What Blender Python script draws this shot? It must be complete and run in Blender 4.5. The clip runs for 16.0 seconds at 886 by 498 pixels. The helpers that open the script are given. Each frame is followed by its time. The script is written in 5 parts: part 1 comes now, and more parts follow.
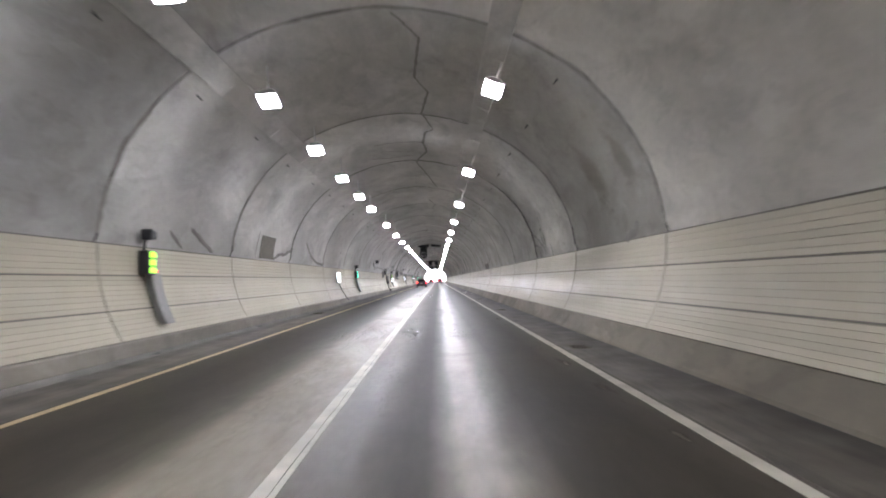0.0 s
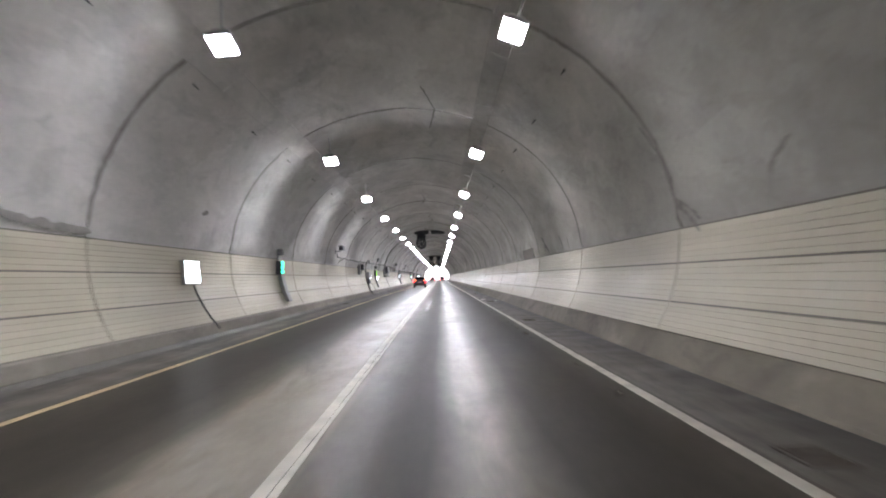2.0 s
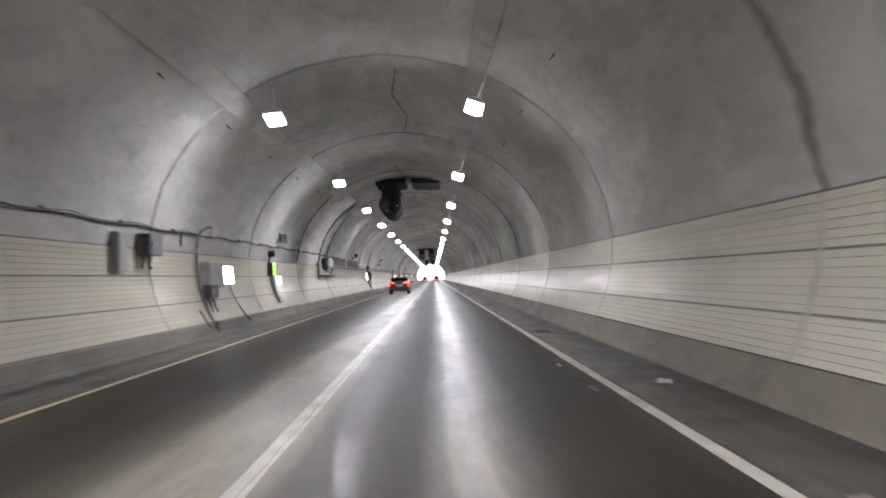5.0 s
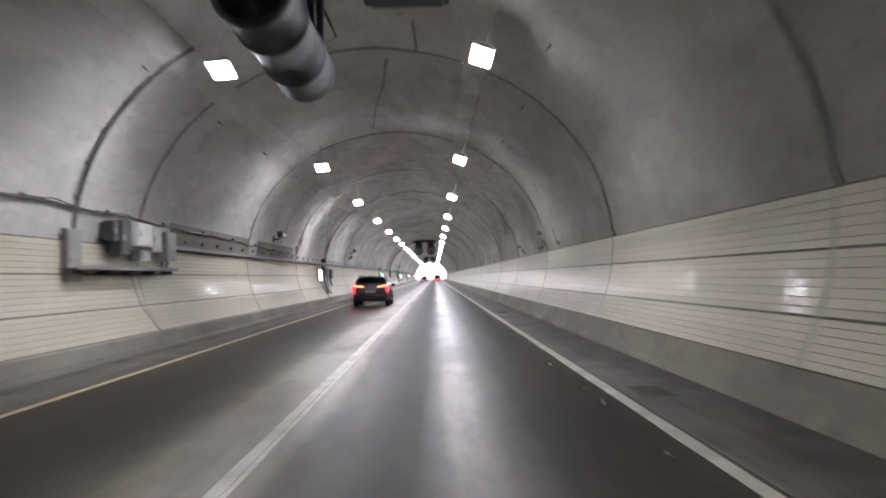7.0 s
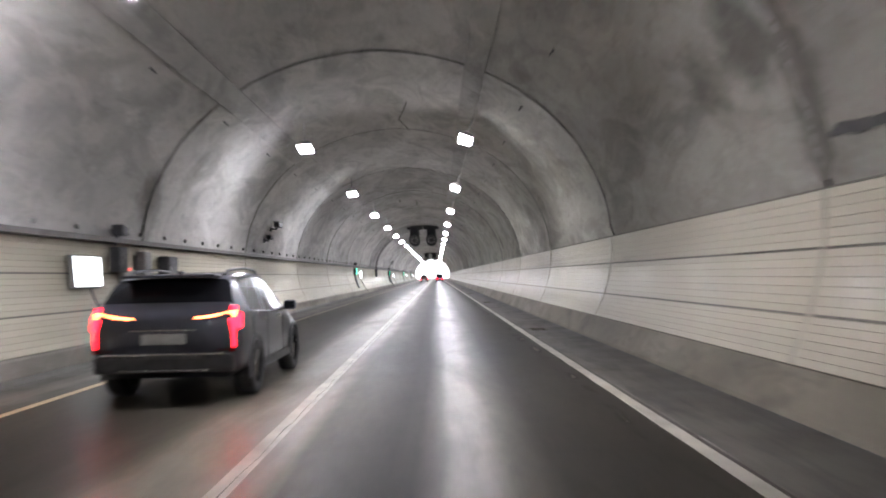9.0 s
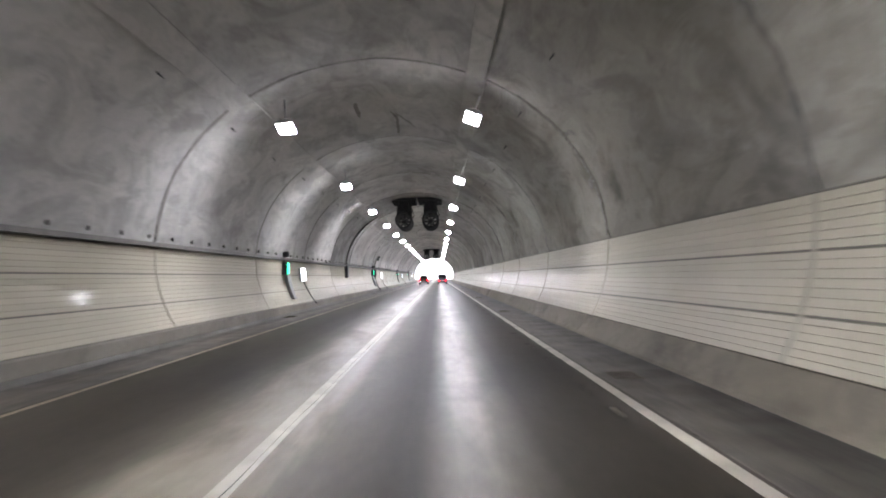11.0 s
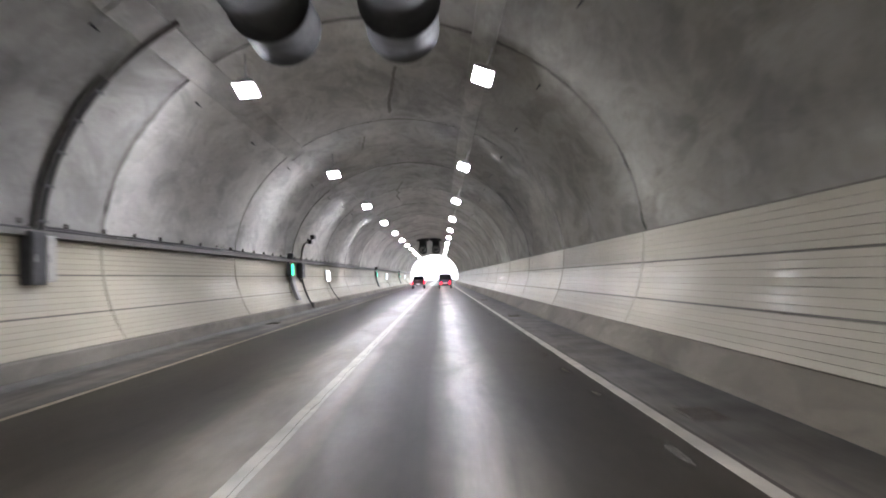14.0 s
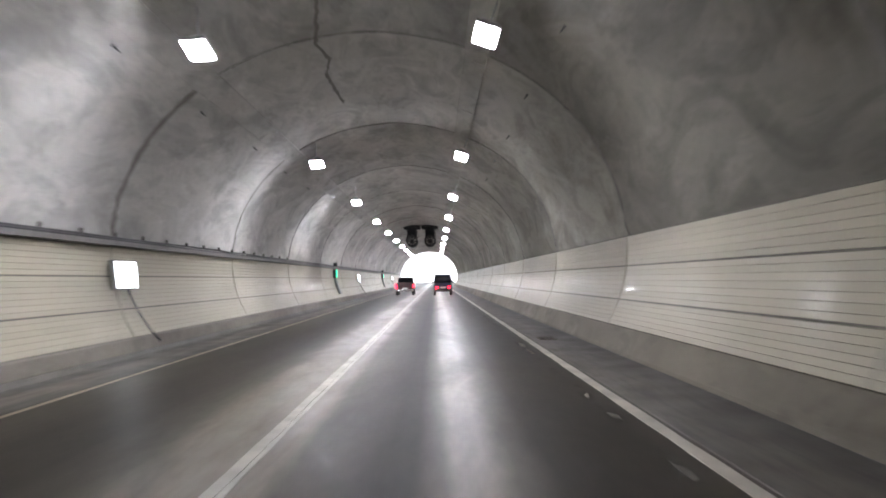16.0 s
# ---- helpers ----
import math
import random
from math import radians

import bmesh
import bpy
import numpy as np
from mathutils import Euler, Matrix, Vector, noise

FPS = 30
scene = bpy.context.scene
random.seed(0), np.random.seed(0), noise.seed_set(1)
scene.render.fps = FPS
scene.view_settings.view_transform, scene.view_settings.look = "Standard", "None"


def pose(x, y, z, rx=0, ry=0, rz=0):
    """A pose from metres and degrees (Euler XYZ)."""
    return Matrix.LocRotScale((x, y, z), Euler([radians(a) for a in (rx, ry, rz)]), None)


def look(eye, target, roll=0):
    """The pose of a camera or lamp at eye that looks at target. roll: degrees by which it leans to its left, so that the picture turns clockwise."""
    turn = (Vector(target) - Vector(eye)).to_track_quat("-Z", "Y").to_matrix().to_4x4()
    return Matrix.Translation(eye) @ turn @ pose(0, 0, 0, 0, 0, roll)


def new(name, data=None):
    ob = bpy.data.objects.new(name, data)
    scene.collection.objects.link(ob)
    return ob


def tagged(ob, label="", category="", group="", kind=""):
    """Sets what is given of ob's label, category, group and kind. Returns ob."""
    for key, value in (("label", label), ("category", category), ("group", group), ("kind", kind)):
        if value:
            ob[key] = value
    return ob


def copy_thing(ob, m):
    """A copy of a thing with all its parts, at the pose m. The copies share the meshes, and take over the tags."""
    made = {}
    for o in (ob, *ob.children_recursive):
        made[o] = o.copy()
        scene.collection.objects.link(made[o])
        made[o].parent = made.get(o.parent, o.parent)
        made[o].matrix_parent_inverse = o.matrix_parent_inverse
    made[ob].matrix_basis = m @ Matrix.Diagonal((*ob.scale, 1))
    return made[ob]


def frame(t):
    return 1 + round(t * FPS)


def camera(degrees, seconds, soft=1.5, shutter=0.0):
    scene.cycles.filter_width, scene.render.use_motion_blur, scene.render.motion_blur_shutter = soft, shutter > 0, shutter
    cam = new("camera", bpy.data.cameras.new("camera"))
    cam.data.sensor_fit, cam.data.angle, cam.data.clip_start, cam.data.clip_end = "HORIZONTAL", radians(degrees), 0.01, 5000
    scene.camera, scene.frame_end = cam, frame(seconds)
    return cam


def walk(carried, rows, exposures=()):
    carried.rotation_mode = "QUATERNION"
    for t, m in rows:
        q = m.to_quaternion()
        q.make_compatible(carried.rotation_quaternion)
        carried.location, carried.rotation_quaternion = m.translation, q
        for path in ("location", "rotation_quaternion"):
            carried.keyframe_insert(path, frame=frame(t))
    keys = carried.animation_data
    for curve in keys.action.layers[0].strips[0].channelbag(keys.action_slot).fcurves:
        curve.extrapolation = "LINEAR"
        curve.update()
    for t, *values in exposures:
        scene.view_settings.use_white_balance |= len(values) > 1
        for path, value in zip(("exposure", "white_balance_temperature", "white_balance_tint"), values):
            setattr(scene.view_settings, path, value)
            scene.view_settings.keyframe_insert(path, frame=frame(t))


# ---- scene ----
cam = camera(59.0, 16.0, soft=1.9, shutter=0.4)
EYE = 1.5
# seconds, metres across, metres along, yaw, pitch, lean
ROWS = [
    (0.0, -0.001, -0.00, -0.45, 2.22, 1.04),
    (0.5, -0.054, 7.64, -0.42, 2.16, 1.23),
    (1.0, -0.072, 15.30, -0.43, 2.21, 1.21),
    (1.5, -0.071, 22.98, -0.38, 2.08, 1.14),
    (2.0, -0.019, 30.70, -0.29, 2.07, 0.88),
    (2.5, -0.041, 38.46, -0.38, 2.12, 0.87),
    (3.0, -0.009, 46.26, -0.45, 2.10, 0.88),
    (3.5, 0.063, 54.06, -0.62, 2.11, 1.12),
    (4.0, 0.137, 61.83, -0.64, 2.00, 1.21),
    (4.2, 0.147, 64.94, -0.66, 2.00, 1.32),
    (6.3, 0.274, 97.64, -0.73, 2.11, 1.53),
    (6.5, 0.285, 100.74, -0.73, 2.06, 1.29),
    (7.0, 0.312, 108.49, -0.64, 2.00, 1.30),
    (7.5, 0.285, 116.21, -0.70, 1.98, 1.23),
    (8.0, 0.207, 123.91, -0.77, 2.01, 0.94),
    (8.5, 0.312, 131.66, -0.56, 1.97, 1.26),
    (9.0, 0.319, 139.42, -0.50, 1.93, 1.31),
    (9.2, 0.326, 142.51, -0.44, 1.91, 1.46),
    (11.5, 0.324, 177.29, -0.32, 2.03, 1.16),
    (12.0, 0.335, 184.77, -0.34, 2.05, 1.21),
    (12.5, 0.310, 192.23, -0.38, 2.04, 1.25),
    (13.0, 0.343, 199.68, -0.28, 2.01, 1.57),
    (13.5, 0.335, 207.12, -0.22, 2.03, 1.32),
    (14.0, 0.302, 214.55, -0.26, 2.05, 1.41),
    (14.5, 0.331, 221.98, -0.28, 2.04, 1.10),
    (15.0, 0.282, 229.43, -0.37, 2.07, 0.69),
    (15.5, 0.316, 236.92, -0.43, 2.08, 0.84),
    (16.0, 0.356, 244.42, -0.54, 2.18, 1.18),
]
walk(cam, [(t, pose(x, y, EYE, 0, 0, yaw) @ pose(0, 0, 0, pitch) @ pose(0, 0, 0, 0, lean) @ pose(0, 0, 0, 90)) for t, x, y, yaw, pitch, lean in ROWS], [(0.0, 0.29), (7.0, 0.32), (9.2, 0.36), (16.0, 0.39)])

# ---- world and daylight beyond the exit ----
world = bpy.data.worlds.new("sky")
scene.world = world
world.use_nodes = True
wn = world.node_tree
sky = wn.nodes.new("ShaderNodeTexSky")
sky.sky_type = "NISHITA"
sky.sun_disc = False
sky.sun_elevation, sky.sun_rotation = radians(40), radians(20)
wn.links.new(sky.outputs["Color"], wn.nodes["Background"].inputs["Color"])
wn.nodes["Background"].inputs["Strength"].default_value = 0.15
sun = new("sun", bpy.data.lights.new("sun", "SUN"))
sun.data.energy, sun.data.angle, sun.data.color = 1.2, radians(12), (1.0, 0.96, 0.9)
sun.matrix_world = look((0, 500, 60), (25, 430, 0))

# ---- plan ----
CX, CZ = -1.06, 1.30            # centre of the vault
Y0, Y1 = -46.0, 402.0           # tunnel from behind the camera to its exit
JOINT = 10.2                    # ring joints of the lining, about every ten metres
JOINT_K = [0, 1, 3, 4, 5, 6, 7, 8, 12, 13, 15, 16, 17, 20, 21, 23, 24, 25, 26]
JOINT_AT = [5.1, 15.3, 35.3, 45.4, 55.5, 65.95, 76.0, 86.0, 126.8, 137.55, 158.0, 167.95, 178.4, 210.2, 220.2, 241.0, 251.15, 261.3, 271.3]
LAMP_K = [0, 1, 3, 4, 7, 8, 9, 10, 13, 14, 15, 16]
LAMP_AT = [43.9, 57.2, 83.35, 96.7, 136.55, 149.8, 163.5, 176.95, 217.5, 230.8, 244.3, 257.75]
LAMP = 13.38                    # lamp pairs


def along(k, ks, at, step):
    if k < ks[0]:
        return at[0] + (k - ks[0]) * step
    if k > ks[-1]:
        return at[-1] + (k - ks[-1]) * step
    return float(np.interp(k, ks, at))


def joint_y(k):
    return along(k, JOINT_K, JOINT_AT, JOINT)


def lamp_y(k):
    return along(k, LAMP_K, LAMP_AT, LAMP)


PANEL_Z0, PANEL_Z0_RIGHT, PANEL_Z1 = 0.395, 0.475, 2.33
LINE_L, LINE_C, LINE_R = -4.72, -1.255, 2.512
KERB_L, KERB_R = -6.45, 4.32
RADII = [(-14, 5.00), (-8.4, 5.2), (3, 5.48), (11, 5.67), (18, 5.76), (26, 5.81), (36, 5.80), (47, 5.75), (57, 5.70), (70, 5.66), (90, 5.62)]


CURVE = np.polyfit([a for a, r in RADII], [r for a, r in RADII], 4)


def radius(deg):
    """The vault's radius at an angle above the horizontal, the same on both sides."""
    a = deg if deg <= 90 else 180 - deg
    a = max(a, RADII[0][0])
    return float(np.polyval(CURVE, a))


def vault(deg, off=0.0):
    """x and z on the vault; off: metres inwards."""
    r = radius(deg) - off
    return CX + r * math.cos(radians(deg)), CZ + r * math.sin(radians(deg))


def angle_at(z, side):
    """The angle at which the wall has the height z; side: -1 left, 1 right."""
    lo, hi = -14.0, 90.0
    for _ in range(40):
        mid = (lo + hi) / 2
        if vault(mid)[1] < z:
            lo = mid
        else:
            hi = mid
    return lo if side > 0 else 180 - lo


def wall_x(z, side, off=0.0):
    return vault(angle_at(z, side), off)[0]


# ---- materials ----
def nodes_of(name):
    m = bpy.data.materials.new(name)
    m.use_nodes = True
    nt = m.node_tree
    return m, nt, nt.nodes["Principled BSDF"]


def add(nt, kind, **inputs):
    n = nt.nodes.new(kind)
    for k, v in inputs.items():
        n.inputs[k.replace("_", " ")].default_value = v
    return n


def coords(nt, scale=(1, 1, 1)):
    tc = nt.nodes.new("ShaderNodeNewGeometry")
    mp = add(nt, "ShaderNodeMapping")
    mp.inputs["Scale"].default_value = scale
    nt.links.new(tc.outputs["Position"], mp.inputs["Vector"])
    return mp.outputs["Vector"]


def noise_of(nt, vec, scale, detail=5.0, rough=0.6, distortion=0.0):
    n = add(nt, "ShaderNodeTexNoise", Scale=scale, Detail=detail, Roughness=rough, Distortion=distortion)
    nt.links.new(vec, n.inputs["Vector"])
    return n.outputs["Fac"]


def ramp(nt, fac, stops):
    r = nt.nodes.new("ShaderNodeValToRGB")
    el = r.color_ramp.elements
    while len(el) < len(stops):
        el.new(0.5)
    for e, (p, c) in zip(el, stops):
        e.position = p
        e.color = (*c, 1) if len(c) == 3 else c
    nt.links.new(fac, r.inputs["Fac"])
    return r.outputs["Color"]


def mix(nt, a, b, fac, mode="MIX"):
    n = nt.nodes.new("ShaderNodeMix")
    n.data_type, n.blend_type = "RGBA", mode
    for sock, v in ((n.inputs[6], a), (n.inputs[7], b), (n.inputs[0], fac)):
        if hasattr(v, "is_linked"):
            nt.links.new(v, sock)
        else:
            sock.default_value = (*v, 1) if isinstance(v, tuple) else v
    return n.outputs[2]


def bump(nt, bsdf, height, strength, distance):
    b = add(nt, "ShaderNodeBump", Strength=strength, Distance=distance)
    nt.links.new(height, b.inputs["Height"])
    nt.links.new(b.outputs["Normal"], bsdf.inputs["Normal"])


def grey(v, warm=0.0):
    return (v * (1 + 0.7 * warm), v, v * (1 - 1.25 * warm))


def ellipse_mask(nt, centre, size, ragged):
    """1 inside a ragged blot round a point of the place, 0 outside."""
    mp = add(nt, "ShaderNodeMapping")
    mp.inputs["Scale"].default_value = tuple(1 / q for q in size)
    mp.inputs["Location"].default_value = tuple(-c / q for c, q in zip(centre, size))
    geo = nt.nodes.new("ShaderNodeNewGeometry")
    nt.links.new(geo.outputs["Position"], mp.inputs["Vector"])
    away = nt.nodes.new("ShaderNodeVectorMath")
    away.operation = "LENGTH"
    nt.links.new(mp.outputs["Vector"], away.inputs[0])
    rough_edge = add(nt, "ShaderNodeMath")
    rough_edge.operation = "MULTIPLY_ADD"
    rough_edge.inputs[1].default_value = 1.7
    nt.links.new(ragged, rough_edge.inputs[0])
    nt.links.new(away.outputs["Value"], rough_edge.inputs[2])
    span = add(nt, "ShaderNodeMapRange")
    span.interpolation_type = "SMOOTHSTEP"
    span.inputs["From Min"].default_value, span.inputs["From Max"].default_value = 1.10, 1.75
    span.inputs["To Min"].default_value, span.inputs["To Max"].default_value = 1.0, 0.0
    nt.links.new(rough_edge.outputs[0], span.inputs["Value"])
    return span.outputs["Result"]


def blots(nt, c):
    """Damp and sooty blots on the lining: metres along, degrees round the vault, half length, half width, tone left."""
    ragged = noise_of(nt, coords(nt, (1.0, 0.8, 0.8)), 1.1, 6, 0.62, 0.6)
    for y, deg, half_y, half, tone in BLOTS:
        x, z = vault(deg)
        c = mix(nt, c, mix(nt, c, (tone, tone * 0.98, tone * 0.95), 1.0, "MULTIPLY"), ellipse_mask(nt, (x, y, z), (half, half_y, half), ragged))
    return c


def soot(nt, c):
    """Shade put into the colour, with some dirt: heavier on the right-hand side, and heavier again in the tunnel's
    inner part.
    """
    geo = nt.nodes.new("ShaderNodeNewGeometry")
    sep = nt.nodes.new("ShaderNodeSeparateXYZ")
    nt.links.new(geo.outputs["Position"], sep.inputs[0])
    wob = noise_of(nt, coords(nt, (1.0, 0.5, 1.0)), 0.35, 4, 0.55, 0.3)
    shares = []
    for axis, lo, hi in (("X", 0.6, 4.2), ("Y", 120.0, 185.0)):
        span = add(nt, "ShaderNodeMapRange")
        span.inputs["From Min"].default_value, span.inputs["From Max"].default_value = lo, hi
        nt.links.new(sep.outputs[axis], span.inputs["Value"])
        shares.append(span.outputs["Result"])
    for first, second, tone in ((shares[0], None, SHADE_RIGHT), (shares[0], shares[1], SHADE_INNER)):
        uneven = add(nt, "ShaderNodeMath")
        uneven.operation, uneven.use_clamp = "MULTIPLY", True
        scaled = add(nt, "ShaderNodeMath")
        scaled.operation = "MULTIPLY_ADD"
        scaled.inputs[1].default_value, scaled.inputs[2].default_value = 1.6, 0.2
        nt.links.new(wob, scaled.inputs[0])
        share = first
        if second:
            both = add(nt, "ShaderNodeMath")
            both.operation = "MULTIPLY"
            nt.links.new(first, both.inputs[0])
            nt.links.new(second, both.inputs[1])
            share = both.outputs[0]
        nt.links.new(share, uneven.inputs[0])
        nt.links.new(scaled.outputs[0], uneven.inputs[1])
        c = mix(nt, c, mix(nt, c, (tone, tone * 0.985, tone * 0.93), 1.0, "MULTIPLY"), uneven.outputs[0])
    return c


def marbled(nt, c):
    """Water stains with ragged edges, pale where lime has run, in the tunnel's inner part."""
    geo = nt.nodes.new("ShaderNodeNewGeometry")
    sep = nt.nodes.new("ShaderNodeSeparateXYZ")
    nt.links.new(geo.outputs["Position"], sep.inputs[0])
    inner = add(nt, "ShaderNodeMapRange")
    inner.inputs["From Min"].default_value, inner.inputs["From Max"].default_value = 125.0, 150.0
    inner.inputs["To Min"].default_value, inner.inputs["To Max"].default_value = 0.2, 0.75
    nt.links.new(sep.outputs["Y"], inner.inputs["Value"])
    veins = ramp(nt, noise_of(nt, coords(nt, (1.0, 0.42, 0.85)), 0.8, 8, 0.62, 1.1), [(0.36, grey(0.66)), (0.44, grey(0.80)), (0.50, grey(1.0)), (0.57, grey(1.0)), (0.62, grey(0.84)), (0.70, grey(0.98))])
    return mix(nt, c, mix(nt, c, veins, 1.0, "MULTIPLY"), inner.outputs["Result"])


def concrete(name, dark, light, warm=0.03, stain=0.5, rough=0.75, dirty=False, pour_shades=False):
    """Old concrete: soft clouds, paler and darker patches with a clear edge, spots, and fine grain."""
    m, nt, b = nodes_of(name)
    v = coords(nt)
    clouds = noise_of(nt, coords(nt, (1, 0.34, 0.9)), 0.42, 5, 0.58, 0.5)
    c = ramp(nt, clouds, [(0.30, grey(dark, warm)), (0.5, grey((dark + light) / 2, warm)), (0.68, grey(light, warm))])
    fine = ramp(nt, noise_of(nt, v, 9.0, 8, 0.7), [(0.25, grey(0.88)), (0.7, grey(1.06))])
    c = mix(nt, c, fine, 1.0, "MULTIPLY")
    pale = ramp(nt, noise_of(nt, coords(nt, (1.0, 0.36, 1.0)), 0.7, 6, 0.6, 0.3), [(0.55, grey(1.0)), (0.585, grey(1.2, -0.01))])
    c = mix(nt, c, pale, stain, "MULTIPLY")
    damp = ramp(nt, noise_of(nt, coords(nt, (1.1, 0.4, 0.7)), 0.6, 7, 0.62, 0.9), [(0.575, grey(1.0)), (0.63, grey(0.78)), (0.75, grey(0.62))])
    c = mix(nt, c, damp, stain, "MULTIPLY")
    run = ramp(nt, noise_of(nt, coords(nt, (1.0, 0.5, 0.5)), 0.9, 5, 0.6, 0.5), [(0.50, grey(1.0)), (0.82, grey(0.78))])
    c = mix(nt, c, run, stain, "MULTIPLY")
    blot = ramp(nt, noise_of(nt, coords(nt, (1.0, 0.42, 0.9)), 1.4, 5, 0.62, 0.7), [(0.545, grey(1.0)), (0.59, grey(0.83)), (0.68, grey(0.90)), (0.74, grey(0.74))])
    c = mix(nt, c, blot, stain, "MULTIPLY")
    spots = ramp(nt, noise_of(nt, v, 2.4, 4, 0.55, 1.2), [(0.67, grey(1.0)), (0.74, grey(0.66))])
    c = mix(nt, c, spots, stain, "MULTIPLY")
    # stains and blots, then the shade painted down the right side
    if dirty:
        c = marbled(nt, c)
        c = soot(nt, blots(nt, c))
    if pour_shades:
        # section tones, with local brightness painted into them
        pour_shade = nt.nodes.new("ShaderNodeAttribute")
        pour_shade.attribute_name = "pour_shade"
        c = mix(nt, c, pour_shade.outputs["Color"], 1.0, "MULTIPLY")
    nt.links.new(c, b.inputs["Base Color"])
    b.inputs["Roughness"].default_value = rough
    b.inputs["Specular IOR Level"].default_value = 0.2
    bump(nt, b, noise_of(nt, v, 14.0, 6, 0.65), 0.25, 0.02)
    return m


def plain(name, color, rough=0.5, metal=0.0, vary=0.15, scale=6.0, bumped=0.1):
    m, nt, b = nodes_of(name)
    v = coords(nt)
    lo = tuple(max(0.0, c * (1 - vary)) for c in color)
    hi = tuple(min(1.0, c * (1 + vary)) for c in color)
    c = ramp(nt, noise_of(nt, v, scale, 5, 0.6), [(0.3, lo), (0.7, hi)])
    nt.links.new(c, b.inputs["Base Color"])
    r = ramp(nt, noise_of(nt, v, scale * 2.3, 4, 0.6), [(0.3, grey(max(0.03, rough - 0.08))), (0.7, grey(min(1.0, rough + 0.1)))])
    nt.links.new(r, b.inputs["Roughness"])
    b.inputs["Metallic"].default_value = metal
    if bumped:
        bump(nt, b, noise_of(nt, v, scale * 5, 4, 0.6), bumped, 0.004)
    return m


def glow(name, color, strength):
    m, nt, b = nodes_of(name)
    b.inputs["Base Color"].default_value = (*[c * 0.8 for c in color], 1)
    b.inputs["Emission Color"].default_value = (*color, 1)
    b.inputs["Emission Strength"].default_value = strength
    return m


def road_material():
    """Wet concrete road: dark wheel tracks, with reflections of the lamp rows painted as pale streaks in each lane."""
    m, nt, b = nodes_of("wet_road")
    v = coords(nt)
    sep = nt.nodes.new("ShaderNodeSeparateXYZ")
    nt.links.new(v, sep.inputs[0])
    wob = add(nt, "ShaderNodeMath")
    wob.operation = "MULTIPLY_ADD"
    wob.inputs[1].default_value, wob.inputs[2].default_value = 0.24, -0.12
    nt.links.new(noise_of(nt, coords(nt, (1.0, 0.12, 1.0)), 0.9, 3, 0.5), wob.inputs[0])
    xx = add(nt, "ShaderNodeMath")
    xx.operation = "ADD"
    nt.links.new(sep.outputs["X"], xx.inputs[0])
    nt.links.new(wob.outputs[0], xx.inputs[1])
    # the painted reflection shifts right further along the road, as the viewpoint does
    streak_drift = add(nt, "ShaderNodeMapRange")
    streak_drift.inputs["From Min"].default_value, streak_drift.inputs["From Max"].default_value = 50.0, 110.0
    streak_drift.inputs["To Min"].default_value, streak_drift.inputs["To Max"].default_value = -0.03, -0.29
    nt.links.new(sep.outputs["Y"], streak_drift.inputs["Value"])
    # shifted position across the road, places the tracks and painted streaks
    worn = add(nt, "ShaderNodeMath")
    worn.operation = "ADD"
    nt.links.new(xx.outputs[0], worn.inputs[0])
    nt.links.new(streak_drift.outputs["Result"], worn.inputs[1])
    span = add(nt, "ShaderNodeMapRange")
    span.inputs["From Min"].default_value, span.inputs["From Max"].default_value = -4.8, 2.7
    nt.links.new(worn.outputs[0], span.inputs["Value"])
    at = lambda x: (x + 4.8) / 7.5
    # low values are wheel tracks, high values paint in the lamps' reflections
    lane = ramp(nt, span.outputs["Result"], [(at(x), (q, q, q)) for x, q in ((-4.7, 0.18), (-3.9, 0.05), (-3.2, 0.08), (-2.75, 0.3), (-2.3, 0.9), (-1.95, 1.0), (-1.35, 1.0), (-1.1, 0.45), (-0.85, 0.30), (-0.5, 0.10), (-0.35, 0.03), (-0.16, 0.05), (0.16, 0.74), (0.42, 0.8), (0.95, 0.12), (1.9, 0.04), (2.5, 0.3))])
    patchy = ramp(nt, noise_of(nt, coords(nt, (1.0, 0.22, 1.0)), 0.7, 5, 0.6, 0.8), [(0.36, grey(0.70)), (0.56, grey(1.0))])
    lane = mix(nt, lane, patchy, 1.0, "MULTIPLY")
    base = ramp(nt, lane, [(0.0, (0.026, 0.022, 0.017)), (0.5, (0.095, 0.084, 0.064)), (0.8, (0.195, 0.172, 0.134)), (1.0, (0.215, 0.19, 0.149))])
    cloud = ramp(nt, noise_of(nt, coords(nt, (1.0, 0.3, 1.0)), 2.0, 5, 0.6, 0.4), [(0.3, (0.86, 0.86, 0.86)), (0.7, (1.14, 1.13, 1.12))])
    c = mix(nt, base, cloud, 1.0, "MULTIPLY")
    grain = ramp(nt, noise_of(nt, coords(nt, (1.0, 0.3, 1.0)), 9.0, 4, 0.6), [(0.3, (0.9, 0.9, 0.9)), (0.7, (1.1, 1.1, 1.1))])
    c = mix(nt, c, grain, 1.0, "MULTIPLY")
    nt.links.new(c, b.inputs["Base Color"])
    polish = ramp(nt, lane, [(0.0, grey(0.46)), (0.6, grey(0.40)), (1.0, grey(0.36))])
    nt.links.new(polish, b.inputs["Roughness"])
    b.inputs["IOR"].default_value = 1.4
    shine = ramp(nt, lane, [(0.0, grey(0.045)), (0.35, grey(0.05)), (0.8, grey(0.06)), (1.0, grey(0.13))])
    nt.links.new(shine, b.inputs["Specular IOR Level"])
    b.inputs["Specular Tint"].default_value = (1.0, 0.93, 0.82, 1)
    # water lies in broken films along the lane bands, most of it on two stretches
    stretch = add(nt, "ShaderNodeMapRange")
    stretch.inputs["From Min"].default_value, stretch.inputs["From Max"].default_value = 0.0, 250.0
